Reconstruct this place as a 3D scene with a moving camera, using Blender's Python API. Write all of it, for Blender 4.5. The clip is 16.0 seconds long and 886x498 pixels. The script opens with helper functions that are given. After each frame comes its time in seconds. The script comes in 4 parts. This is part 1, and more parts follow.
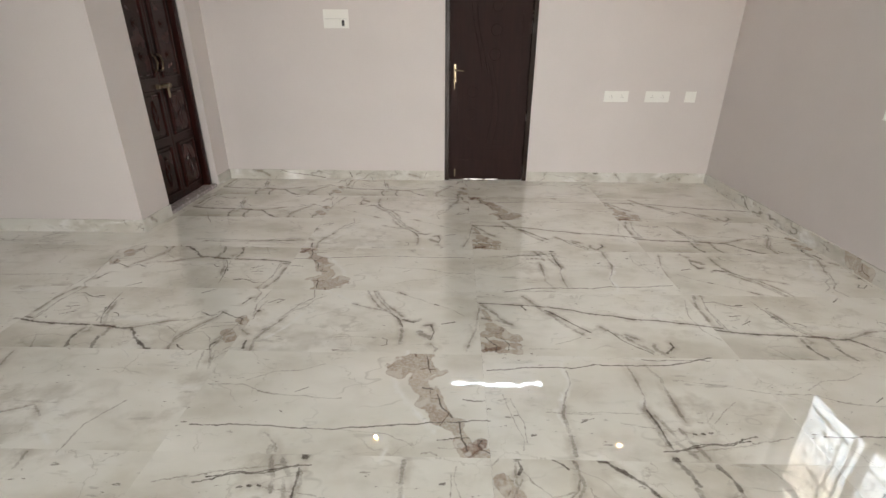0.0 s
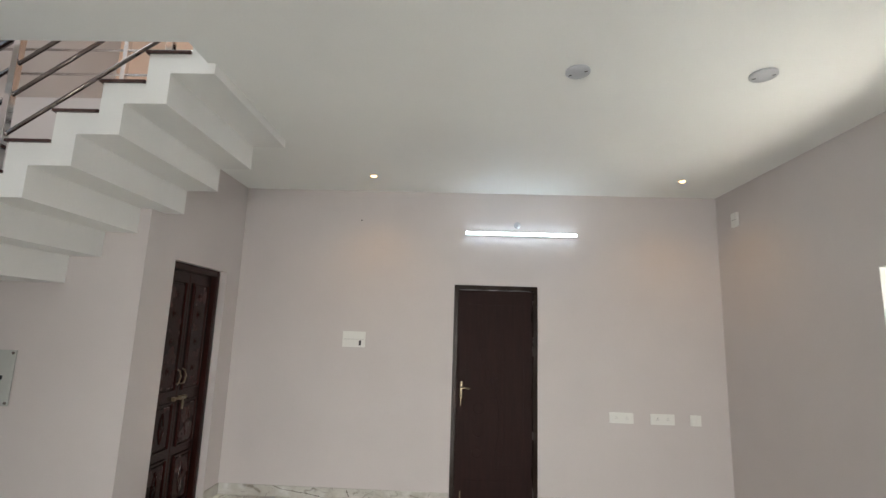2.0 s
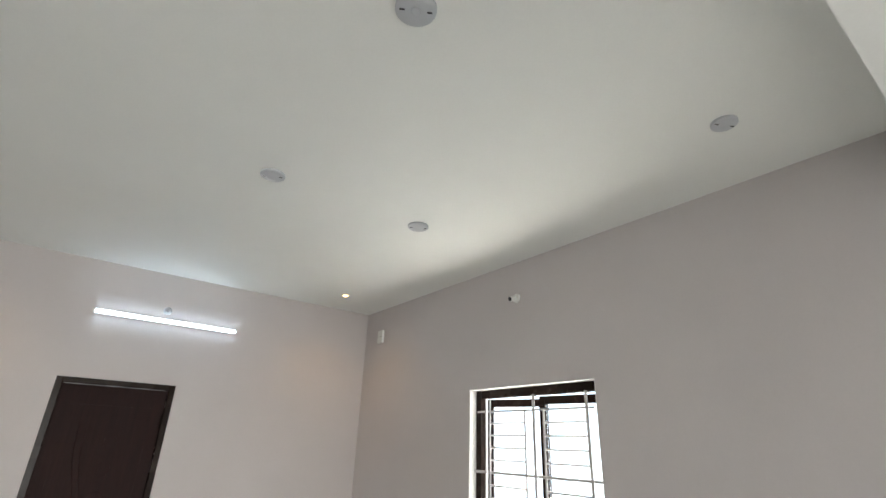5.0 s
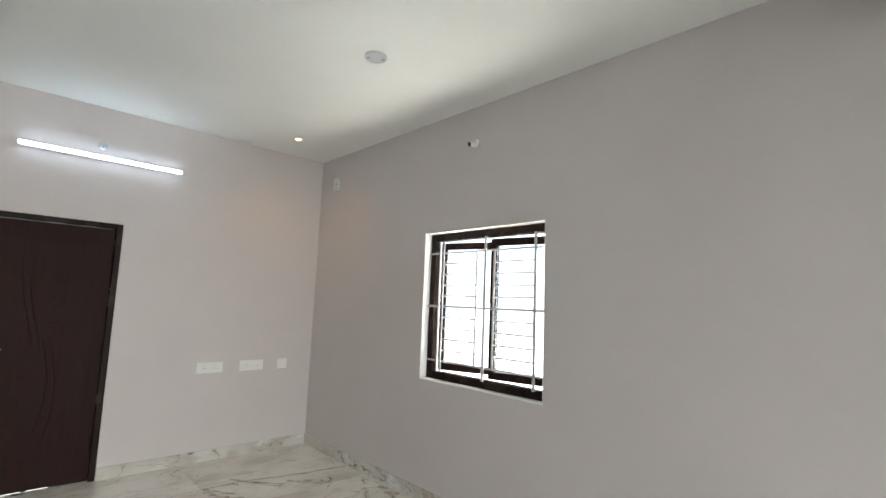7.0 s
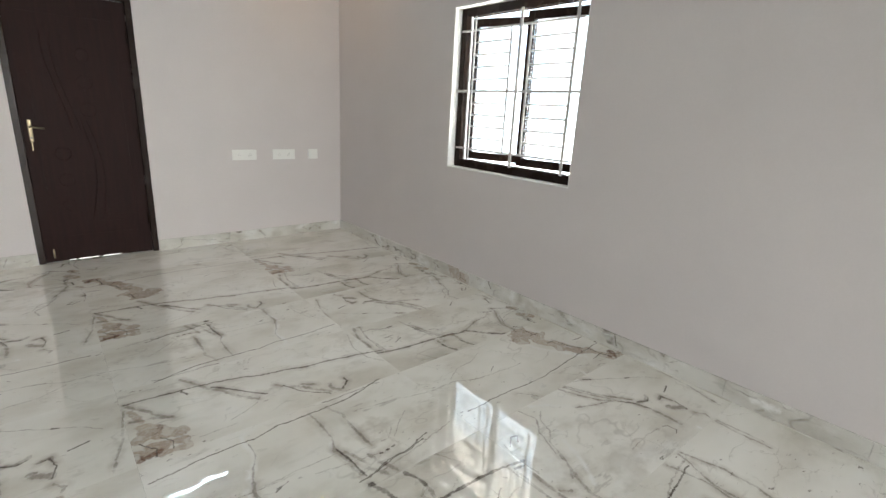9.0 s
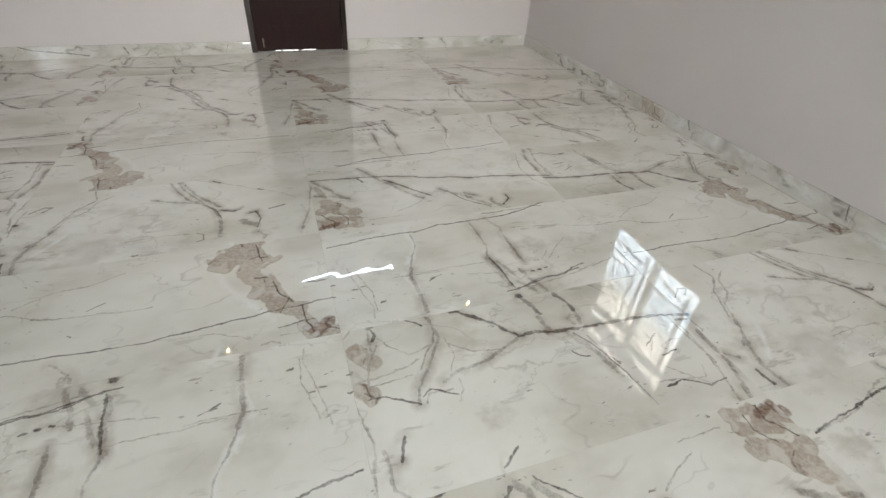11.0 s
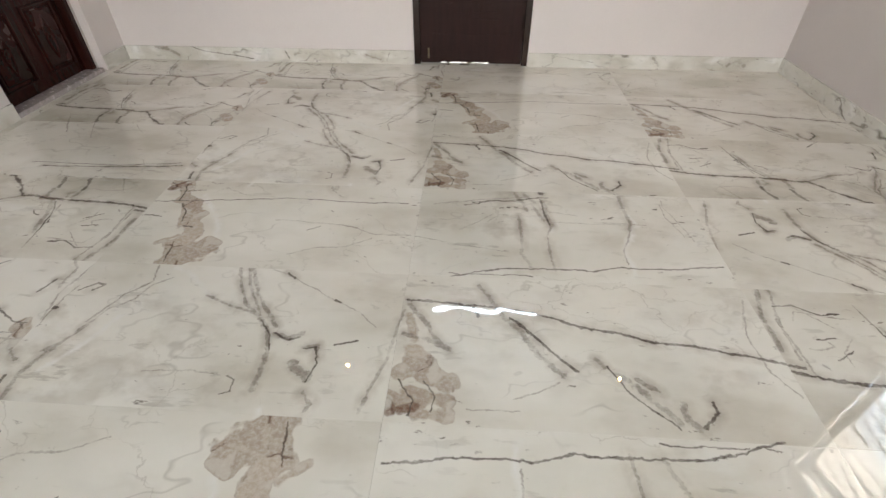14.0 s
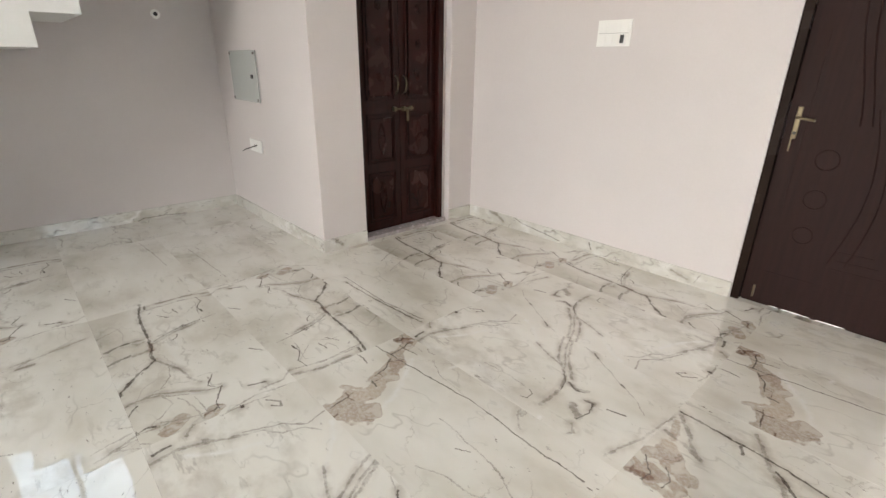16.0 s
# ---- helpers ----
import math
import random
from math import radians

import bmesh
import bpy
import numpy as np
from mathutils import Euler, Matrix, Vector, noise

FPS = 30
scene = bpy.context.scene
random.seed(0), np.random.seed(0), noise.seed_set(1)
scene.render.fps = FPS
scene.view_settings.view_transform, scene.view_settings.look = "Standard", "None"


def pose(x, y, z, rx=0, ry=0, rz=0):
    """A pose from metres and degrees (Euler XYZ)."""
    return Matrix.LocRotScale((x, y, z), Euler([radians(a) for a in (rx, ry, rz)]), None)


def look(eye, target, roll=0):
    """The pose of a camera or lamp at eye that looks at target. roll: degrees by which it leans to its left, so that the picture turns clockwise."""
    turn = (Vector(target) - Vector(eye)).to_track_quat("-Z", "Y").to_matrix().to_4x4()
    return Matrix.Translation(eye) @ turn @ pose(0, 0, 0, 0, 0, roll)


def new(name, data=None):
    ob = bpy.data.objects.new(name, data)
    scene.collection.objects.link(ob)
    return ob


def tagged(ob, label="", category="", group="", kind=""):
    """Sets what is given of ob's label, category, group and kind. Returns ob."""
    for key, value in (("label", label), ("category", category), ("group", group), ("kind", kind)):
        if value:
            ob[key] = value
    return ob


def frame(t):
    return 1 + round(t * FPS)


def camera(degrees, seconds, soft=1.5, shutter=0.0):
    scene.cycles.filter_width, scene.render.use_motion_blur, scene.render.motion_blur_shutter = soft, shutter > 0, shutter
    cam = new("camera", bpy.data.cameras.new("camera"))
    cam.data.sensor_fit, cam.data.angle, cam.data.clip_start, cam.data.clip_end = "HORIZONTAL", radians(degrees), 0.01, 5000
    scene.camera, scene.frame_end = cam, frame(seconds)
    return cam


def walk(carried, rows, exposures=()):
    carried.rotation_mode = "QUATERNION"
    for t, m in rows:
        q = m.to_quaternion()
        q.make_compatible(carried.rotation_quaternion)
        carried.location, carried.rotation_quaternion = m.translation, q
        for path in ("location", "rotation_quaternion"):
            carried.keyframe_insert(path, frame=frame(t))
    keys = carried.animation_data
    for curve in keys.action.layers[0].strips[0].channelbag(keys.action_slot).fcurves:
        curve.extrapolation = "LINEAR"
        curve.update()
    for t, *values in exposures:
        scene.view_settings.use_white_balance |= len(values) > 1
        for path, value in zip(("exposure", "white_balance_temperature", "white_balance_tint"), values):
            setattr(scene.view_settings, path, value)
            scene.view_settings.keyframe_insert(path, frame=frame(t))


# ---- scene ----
from collections import defaultdict

cam = camera(85.8, 16.0)
PATH = [
    (0, (0.185, 0.01, 1.38), (0.149, 1.835, 0.563), 0.3),
    (0.5, (0.173, -0.014, 1.467), (0.13, 1.929, 0.996), 0.9),
    (1, (0.179, -0.025, 1.557), (0.111, 1.965, 1.37), 1.3),
    (1.5, (0.187, -0.043, 1.59), (0.102, 1.954, 1.664), 1.5),
    (2, (0.152, -0.042, 1.633), (0.078, 1.928, 1.969), 1.9),
    (2.5, (0.156, -0.066, 1.682), (0.09, 1.843, 2.274), 2.4),
    (3, (0.153, -0.08, 1.701), (0.132, 1.758, 2.489), 3.1),
    (3.5, (0.153, -0.079, 1.714), (0.307, 1.713, 2.588), 3.6),
    (4, (0.134, -0.052, 1.718), (0.64, 1.67, 2.601), 3.8),
    (4.3, (0.164, -0.035, 1.723), (0.898, 1.614, 2.586), 3.9),
    (4.5, (0.123, -0.035, 1.724), (1.022, 1.543, 2.563), 3.7),
    (4.7, (0.124, -0.037, 1.715), (1.145, 1.477, 2.53), 3.5),
    (6.8, (0.194, 0.032, 1.551), (1.545, 1.476, 1.851), 2.3),
    (7, (0.174, 0.02, 1.543), (1.534, 1.469, 1.768), 2.3),
    (7.5, (0.217, 0.021, 1.472), (1.569, 1.494, 1.52), 2.6),
    (8, (0.226, 0.02, 1.431), (1.561, 1.501, 1.284), 2.9),
    (8.5, (0.209, 0.022, 1.399), (1.517, 1.494, 1.046), 3.1),
    (9, (0.207, 0.017, 1.357), (1.459, 1.474, 0.803), 3.1),
    (9.5, (0.192, 0.009, 1.306), (1.35, 1.459, 0.56), 3.4),
    (10, (0.195, 0.008, 1.264), (1.185, 1.479, 0.339), 3.9),
    (10.2, (0.206, 0.02, 1.239), (1.108, 1.509, 0.254), 4.0),
    (12.3, (0.329, 0.41, 1.169), (0.523, 1.868, -0.185), 1.5),
    (12.5, (0.348, 0.481, 1.171), (0.512, 1.936, -0.191), 1.3),
    (13, (0.414, 0.686, 1.176), (0.501, 2.154, -0.18), 0.9),
    (13.5, (0.509, 0.893, 1.183), (0.5, 2.398, -0.134), 0.1),
    (14, (0.548, 1.164, 1.202), (0.451, 2.712, -0.061), 0.0),
    (14.5, (0.593, 1.352, 1.224), (0.306, 2.973, 0.087), -0.1),
    (15, (0.688, 1.497, 1.3), (0.098, 3.124, 0.298), 0.3),
    (15.5, (0.789, 1.625, 1.335), (-0.196, 3.134, 0.467), 0.3),
    (16, (0.849, 1.76, 1.321), (-0.523, 3.021, 0.595), 0.8),
]
walk(cam, [(t, look(eye, target, roll)) for t, eye, target, roll in PATH], [
    (0, .49, 6950, 11), (1.0, .36, 6850, 11), (1.5, .25, 6800, 10), (2.5, .16, 6750, 10), (3.5, .13, 6750, 10), (4.7, .12, 6600, 9), (7.0, .15, 6550, 8),
    (9, .29, 6500, 7), (10, .37, 6450, 7), (12.5, .44, 6650, 10), (14, .62, 6800, 11), (15, .8, 6850, 11), (16, .95, 6850, 11)])
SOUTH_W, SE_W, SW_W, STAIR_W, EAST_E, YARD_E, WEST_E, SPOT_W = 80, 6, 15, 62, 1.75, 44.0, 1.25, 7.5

# world, sun, large lights
world = bpy.data.worlds.new("sky")
scene.world = world
world.use_nodes = True
wn = world.node_tree.nodes
sky = wn.new("ShaderNodeTexSky")
sky.sky_type = "NISHITA"
sky.sun_disc = False
sky.sun_elevation, sky.sun_rotation = radians(58), radians(200)
wn["Background"].inputs[1].default_value = 0.12
world.node_tree.links.new(sky.outputs[0], wn["Background"].inputs[0])
sun_data = bpy.data.lights.new("sun", "SUN")
sun_data.energy, sun_data.angle, sun_data.color = 3.0, radians(0.5), (1, .95, .88)
sun = new("sun", sun_data)
sun.matrix_world = look((3, -12, 22), (0, 0, 0))


def area_lamp(name, eye, target, w, h, watts, colour, spread=180):
    """An area lamp that stands in for daylight; spread narrows its beam."""
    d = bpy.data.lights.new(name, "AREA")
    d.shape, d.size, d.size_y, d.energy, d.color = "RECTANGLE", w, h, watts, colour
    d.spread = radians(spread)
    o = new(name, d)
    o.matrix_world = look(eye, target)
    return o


# unseen assumed opening in the south; lamp aimed down so the floor brightens the ceiling
area_lamp("assumed_daylight_south", (.5, -5.30, 1.3), (.4, -1.6, 0), 1.8, 2.0, SOUTH_W, (1.0, .99, .985), 84)
area_lamp("daylight_southeast", (2.95, -1.5, 1.5), (0, -.7, 2.2), 1.4, 1.2, SE_W, (.93, .97, 1.0), 140)
# added fill with no known source, brightens the east wall
area_lamp("fill_southwest", (-3.95, -1.9, 1.5), (0, -.4, 1.9), 1.5, 1.3, SW_W, (.97, .98, 1.0), 150)
# hangs under the closed slab, in place of daylight from upstairs
area_lamp("daylight_stairwell", (-2.2, 1.6, 5.9), (-2.4, 2.6, 3), 2.4, 1.6, STAIR_W, (.86, .94, 1.0))


# materials
def nodes_of(m):
    m.use_nodes = True
    return m.node_tree.nodes, m.node_tree.links, m.node_tree.nodes["Principled BSDF"]


def noise_node(n, l, vec, scale, detail=4, rough=.55):
    t = n.new("ShaderNodeTexNoise")
    t.inputs["Scale"].default_value, t.inputs["Detail"].default_value, t.inputs["Roughness"].default_value = scale, detail, rough
    if vec is not None:
        l.new(vec, t.inputs["Vector"])
    return t


def ramp_node(n, l, fac, stops):
    r = n.new("ShaderNodeValToRGB")
    e = r.color_ramp.elements
    e[0].position, e[0].color = stops[0][0], (*stops[0][1], 1)
    e[1].position, e[1].color = stops[-1][0], (*stops[-1][1], 1)
    for p, c in stops[1:-1]:
        k = e.new(p)
        k.color = (*c, 1)
    l.new(fac, r.inputs[0])
    return r


def surface(name, c, rough=.5, vary=.06, scale=3.0, grain=60.0, bump=.0, metal=0.0, stretch=(1, 1, 1), coat=0.0):
    """A painted, wooden or metal surface with variation at two scales."""
    m = bpy.data.materials.new(name)
    n, l, b = nodes_of(m)
    co = n.new("ShaderNodeTexCoord")
    mp = n.new("ShaderNodeMapping")
    mp.inputs["Scale"].default_value = stretch
    l.new(co.outputs["Object"], mp.inputs[0])
    big = noise_node(n, l, mp.outputs[0], scale, 3)
    fine = noise_node(n, l, mp.outputs[0], grain, 3)
    mix = n.new("ShaderNodeMath")
    mix.operation = "MULTIPLY_ADD"
    l.new(fine.outputs[0], mix.inputs[0])
    mix.inputs[1].default_value = .4
    l.new(big.outputs[0], mix.inputs[2])
    lo = tuple(max(0, v * (1 - vary)) for v in c)
    hi = tuple(min(1, v * (1 + vary)) for v in c)
    r = ramp_node(n, l, mix.outputs[0], [(.45, lo), (.95, hi)])
    l.new(r.outputs[0], b.inputs["Base Color"])
    rr = n.new("ShaderNodeMapRange")
    rr.inputs["From Min"].default_value, rr.inputs["From Max"].default_value = .3, .7
    rr.inputs["To Min"].default_value, rr.inputs["To Max"].default_value = rough * .85, min(1, rough * 1.15)
    l.new(big.outputs[0], rr.inputs[0])
    l.new(rr.outputs[0], b.inputs["Roughness"])
    b.inputs["Metallic"].default_value = metal
    b.inputs["Coat Weight"].default_value = coat
    b.inputs["Coat Roughness"].default_value = .12
    if bump:
        bp = n.new("ShaderNodeBump")
        bp.inputs["Distance"].default_value = bump
        l.new(fine.outputs[0], bp.inputs["Height"])
        l.new(bp.outputs[0], b.inputs["Normal"])
    return m


def glowing(name, c, strength):
    m = bpy.data.materials.new(name)
    n, l, b = nodes_of(m)
    b.inputs["Base Color"].default_value = (.8, .8, .8, 1)
    b.inputs["Emission Color"].default_value = (*c, 1)
    b.inputs["Emission Strength"].default_value = strength
    return m


M_WALL = surface("wall_paint", (.60, .56, .55), .62, .035, 1.3, 90, .0006)
M_CEIL = surface("ceiling_paint", (.85, .865, .84), .7, .03, 1.1, 80, .0005)
M_REVEAL = surface("white_plaster", (.78, .78, .76), .6, .03, 2, 80, .0005)
M_STAIR = surface("stair_white_paint", (.78, .785, .765), .55, .03, 2, 70, .0006)
M_UPPER = surface("peach_paint", (.80, .58, .45), .6, .04, 1.5, 80)
M_FRAME = surface("dark_brown_enamel", (.020, .012, .009), .26, .2, 4, 80)
M_LEAF = surface("dark_wood_skin", (.023, .0105, .0092), .55, .22, 3, 40, .0004, stretch=(14, 14, 1))
M_TEAK = surface("polished_teak", (.023, .0056, .0044), .22, .35, 3, 30, .0003, stretch=(12, 12, 1))
M_CARVE = surface("carved_teak", (.022, .0042, .0030), .26, .35, 5, 50, .0004)
M_GRAN = surface("granite_tread", (.07, .035, .03), .2, .5, 40, 220)
M_STEEL = surface("steel_rail", (.24, .21, .20), .14, .1, 5, 60, metal=1.0)
M_CHROME = surface("bright_steel", (.78, .76, .76), .12, .05, 5, 60, metal=1.0)
M_BRASS = surface("brass", (.17, .14, .09), .34, .15, 20, 120, metal=1.0)
M_COVER = surface("greyish_white_plastic", (.50, .52, .55), .35, .02, 6, 100)
M_PLAST = surface("white_plastic", (.80, .80, .77), .3, .02, 6, 100)
M_PLASTG = surface("grey_plastic_gap", (.38, .38, .37), .4, .05, 6, 100)
M_BLACK = surface("black_plastic", (.012, .012, .012), .3, .1, 6, 60)
M_PANELG = surface("frosted_panel_glass", (.46, .48, .46), .22, .04, 3, 60, coat=.4)
M_GRILL = surface("grille_white_paint", (.60, .58, .57), .4, .04, 8, 90)
M_SLAB = surface("cement_bed", (.42, .41, .38), .8, .1, 6, 60)
M_THRESH = surface("grey_granite_sill", (.34, .31, .31), .25, .2, 30, 160)
M_TUBE = glowing("tube_light_diffuser", (.66, .83, 1.0), 17)
M_LED = glowing("warm_led", (1.0, .60, .22), 11)
M_LEAF.node_tree.nodes["Principled BSDF"].inputs["Specular IOR Level"].default_value = .12
M_TEAK.node_tree.nodes["Principled BSDF"].inputs["Specular IOR Level"].default_value = .22
M_CARVE.node_tree.nodes["Principled BSDF"].inputs["Specular IOR Level"].default_value = .22
M_FRAME.node_tree.nodes["Principled BSDF"].inputs["Specular IOR Level"].default_value = .09
M_GLASS = bpy.data.materials.new("window_glass")
_n, _l, _b = nodes_of(M_GLASS)
_b.inputs["Transmission Weight"].default_value, _b.inputs["Roughness"].default_value, _b.inputs["IOR"].default_value = 1, .02, 1.1
_b.inputs["Base Color"].default_value = (.93, .96, .96, 1)


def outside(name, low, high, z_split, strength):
    """Glow in place of overexposed daylight beyond an opening: low colour below z_split, high above."""
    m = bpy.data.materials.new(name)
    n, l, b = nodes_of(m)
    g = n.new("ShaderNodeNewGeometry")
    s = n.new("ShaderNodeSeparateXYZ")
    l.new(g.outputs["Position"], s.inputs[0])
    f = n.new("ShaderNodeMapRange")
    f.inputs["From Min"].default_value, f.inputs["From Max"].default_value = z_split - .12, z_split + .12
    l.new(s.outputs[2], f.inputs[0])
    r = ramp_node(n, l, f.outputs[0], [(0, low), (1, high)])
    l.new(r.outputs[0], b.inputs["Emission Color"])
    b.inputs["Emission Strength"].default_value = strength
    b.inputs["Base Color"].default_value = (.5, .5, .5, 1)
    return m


M_OUT_E = outside("glow_beyond_window", (.50, .74, 1.0), (1.0, .92, .80), 2.75, EAST_E)
M_OUT_W = outside("sky_beyond_stair_window", (.50, .74, 1.0), (.52, .76, 1.0), 2.2, WEST_E)
# glow in place of light bounced off the ground, brightens the ceiling by the window
M_YARD_GLOW = outside("yard_bounce_glow", (1, .96, .88), (1, .96, .88), 5, YARD_E)
M_OUT_N = outside("yard_behind_door", (1, .98, .95), (1, 1, 1), 2, 3.0)

# marble tiles: five printed patterns, laid either way round, and a few single tiles
VEINS = defaultdict(list)
SKIRT_VEINS_AND_GLARE = defaultdict(list)


def vein(pattern, width, tone, *points):
    """One vein of a tile pattern, as a line of corners in metres from the tile's middle."""
    VEINS[pattern].append((width, tone, points))


def skirt_vein_or_glare(wall, width, tone, *points):
    """One vein, or painted glare, on a skirting: metres along the wall, and height."""
    SKIRT_VEINS_AND_GLARE[wall].append((width, tone, points))


vein("long_vein", 0.03, "b", (-0.506, -0.240), (-0.601, -0.230))
vein("long_vein", 0.04, "b", (-0.510, -0.132), (-0.544, -0.053))
vein("long_vein", 0.016, "r", (-0.589, -0.267), (-0.607, -0.246))
vein("long_vein", 0.012, "g", (-0.462, -0.019), (-0.585, 0.017))
vein("long_vein", 0.006, "d", (0.445, -0.303), (0.472, -0.294))
vein("long_vein", 0.008, "g", (-0.598, 0.122), (-0.607, 0.073))
vein("long_vein", 0.01, "d", (-0.593, 0.173), (-0.494, 0.167))
vein("long_vein", 0.009, "d", (-0.494, 0.167), (-0.340, 0.158), (-0.209, 0.142), (-0.103, 0.116), (-0.002, 0.077), (0.123, 0.059), (0.220, 0.031), (0.361, 0.017), (0.478, -0.006), (0.607, -0.035))
vein("long_vein", 0.012, "g", (-0.337, 0.263), (-0.294, 0.176), (-0.254, 0.108))
vein("long_vein", 0.015, "g", (-0.254, 0.108), (-0.197, 0.043), (-0.154, -0.047), (-0.085, -0.117))
vein("long_vein", 0.009, "d", (-0.234, 0.108), (-0.165, 0.037), (-0.112, -0.032), (-0.041, -0.098))
vein("long_vein", 0.008, "d", (-0.363, 0.147), (-0.342, 0.107))
vein("long_vein", 0.015, "g", (-0.582, 0.149), (-0.512, 0.057), (-0.469, -0.020), (-0.438, -0.038))
vein("long_vein", 0.014, "b", (-0.577, 0.098), (-0.547, -0.006))
vein("long_vein", 0.03, "b", (-0.579, -0.141), (-0.526, -0.113), (-0.470, -0.150), (-0.427, -0.166))
vein("long_vein", 0.014, "r", (-0.562, -0.262), (-0.520, -0.250))
vein("long_vein", 0.024, "b", (-0.550, -0.201), (-0.483, -0.225), (-0.436, -0.225))
vein("long_vein", 0.02, "b", (-0.518, -0.267), (-0.430, -0.276))
vein("long_vein", 0.004, "d", (-0.578, -0.162), (-0.530, -0.233), (-0.539, -0.281))
vein("long_vein", 0.004, "d", (-0.504, -0.161), (-0.465, -0.212), (-0.478, -0.262))
vein("long_vein", 0.012, "g", (0.026, -0.052), (0.042, -0.080))
vein("long_vein", 0.018, "g", (0.075, -0.108), (0.125, -0.143), (0.159, -0.195), (0.190, -0.220), (0.214, -0.261))
vein("long_vein", 0.005, "d", (0.051, -0.074), (0.093, -0.156), (0.151, -0.220), (0.212, -0.275))
vein("long_vein", 0.01, "g", (0.131, -0.116), (0.188, -0.156))
vein("long_vein", 0.016, "g", (0.244, -0.194), (0.238, -0.244), (0.266, -0.268))
vein("long_vein", 0.01, "d", (0.327, -0.186), (0.329, -0.218), (0.284, -0.267))
vein("long_vein", 0.004, "g", (-0.240, -0.211), (-0.170, -0.185), (-0.099, -0.145))
vein("long_vein", 0.003, "g", (-0.372, -0.249), (-0.225, -0.248))
vein("long_vein", 0.004, "g", (0.583, 0.238), (0.532, 0.082), (0.542, -0.070), (0.593, -0.152))
vein("twin_veins", 0.014, "w", (-0.214, -0.281), (-0.219, -0.303))
vein("twin_veins", 0.012, "g", (0.136, -0.280), (0.121, -0.254), (0.097, -0.219))
vein("twin_veins", 0.012, "g", (0.107, -0.196), (0.090, -0.149), (0.076, -0.105), (0.061, -0.076))
vein("twin_veins", 0.016, "w", (0.013, -0.052), (0.035, -0.034), (0.041, 0.003))
vein("twin_veins", 0.005, "d", (0.411, -0.178), (0.350, -0.190), (0.297, -0.221), (0.227, -0.219), (0.151, -0.238), (0.083, -0.251), (0.028, -0.259))
vein("twin_veins", 0.003, "g", (0.205, -0.167), (0.147, -0.192), (0.045, -0.223))
vein("twin_veins", 0.018, "w", (-0.325, -0.058), (-0.301, -0.037), (-0.280, 0.032))
vein("twin_veins", 0.01, "w", (-0.307, -0.141), (-0.322, -0.084))
vein("twin_veins", 0.003, "g", (-0.484, -0.262), (-0.473, -0.210), (-0.495, -0.143), (-0.516, -0.052), (-0.534, 0.030))
vein("twin_veins", 0.003, "g", (-0.148, -0.075), (-0.228, -0.074), (-0.365, -0.070))
vein("twin_veins", 0.005, "d", (-0.215, -0.108), (-0.241, -0.120))
vein("twin_veins", 0.004, "g", (0.305, -0.052), (0.251, -0.107), (0.218, -0.107))
vein("twin_veins", 0.006, "d", (-0.426, -0.188), (-0.444, -0.191))
vein("twin_veins", 0.006, "d", (-0.514, -0.097), (-0.534, -0.098))
vein("twin_veins", 0.005, "d", (-0.607, -0.120), (-0.599, -0.120))
vein("twin_veins", 0.006, "d", (-0.588, 0.190), (-0.499, 0.195), (-0.413, 0.216), (-0.308, 0.217), (-0.202, 0.215), (-0.088, 0.245), (0.021, 0.240), (0.155, 0.243), (0.272, 0.251), (0.373, 0.278), (0.445, 0.303))
vein("twin_veins", 0.004, "d", (0.143, 0.285), (0.284, 0.282), (0.373, 0.285))
vein("twin_veins", 0.014, "w", (-0.235, 0.270), (-0.250, 0.213), (-0.236, 0.150), (-0.235, 0.105), (-0.267, 0.037))
vein("twin_veins", 0.012, "g", (-0.288, -0.027), (-0.301, -0.076), (-0.297, -0.125), (-0.294, -0.204), (-0.299, -0.283))
vein("twin_veins", 0.005, "g", (-0.232, 0.196), (-0.229, 0.114), (-0.264, 0.043), (-0.293, -0.039))
vein("twin_veins", 0.007, "g", (0.052, 0.248), (0.061, 0.157), (0.060, 0.039), (0.042, -0.028))
vein("twin_veins", 0.018, "g", (0.037, -0.041), (0.050, -0.117), (0.052, -0.188), (0.061, -0.234))
vein("twin_veins", 0.007, "d", (0.043, -0.046), (0.055, -0.123), (0.061, -0.189), (0.063, -0.243))
vein("twin_veins", 0.011, "g", (0.137, 0.241), (0.177, 0.148), (0.165, 0.059), (0.167, -0.038), (0.171, -0.103))
vein("twin_veins", 0.014, "g", (0.133, -0.148), (0.151, -0.219), (0.181, -0.287))
vein("twin_veins", 0.003, "g", (-0.258, -0.067), (-0.143, -0.064), (0.029, -0.066))
vein("twin_veins", 0.003, "g", (-0.083, -0.119), (0.005, -0.138), (0.165, -0.163))
vein("twin_veins", 0.005, "d", (0.073, -0.256), (0.177, -0.221), (0.274, -0.214), (0.375, -0.199))
vein("twin_veins", 0.009, "d", (0.177, -0.169), (0.185, -0.169))
vein("twin_veins", 0.009, "d", (0.206, -0.166), (0.216, -0.167))
vein("twin_veins", 0.008, "d", (0.238, -0.160), (0.252, -0.158))
vein("twin_veins", 0.003, "g", (0.284, -0.112), (0.359, -0.040), (0.425, 0.010))
vein("twin_veins", 0.003, "g", (-0.504, 0.003), (-0.482, -0.073), (-0.463, -0.145), (-0.464, -0.232))
vein("twin_veins", 0.005, "d", (-0.498, -0.087), (-0.484, -0.085))
vein("twin_veins", 0.004, "d", (-0.230, -0.107), (-0.186, -0.098))
vein("twin_veins", 0.003, "g", (0.230, 0.144), (0.411, 0.114), (0.605, 0.068))
vein("twin_veins", 0.02, "d", (0.056, -0.289), (0.060, -0.303))
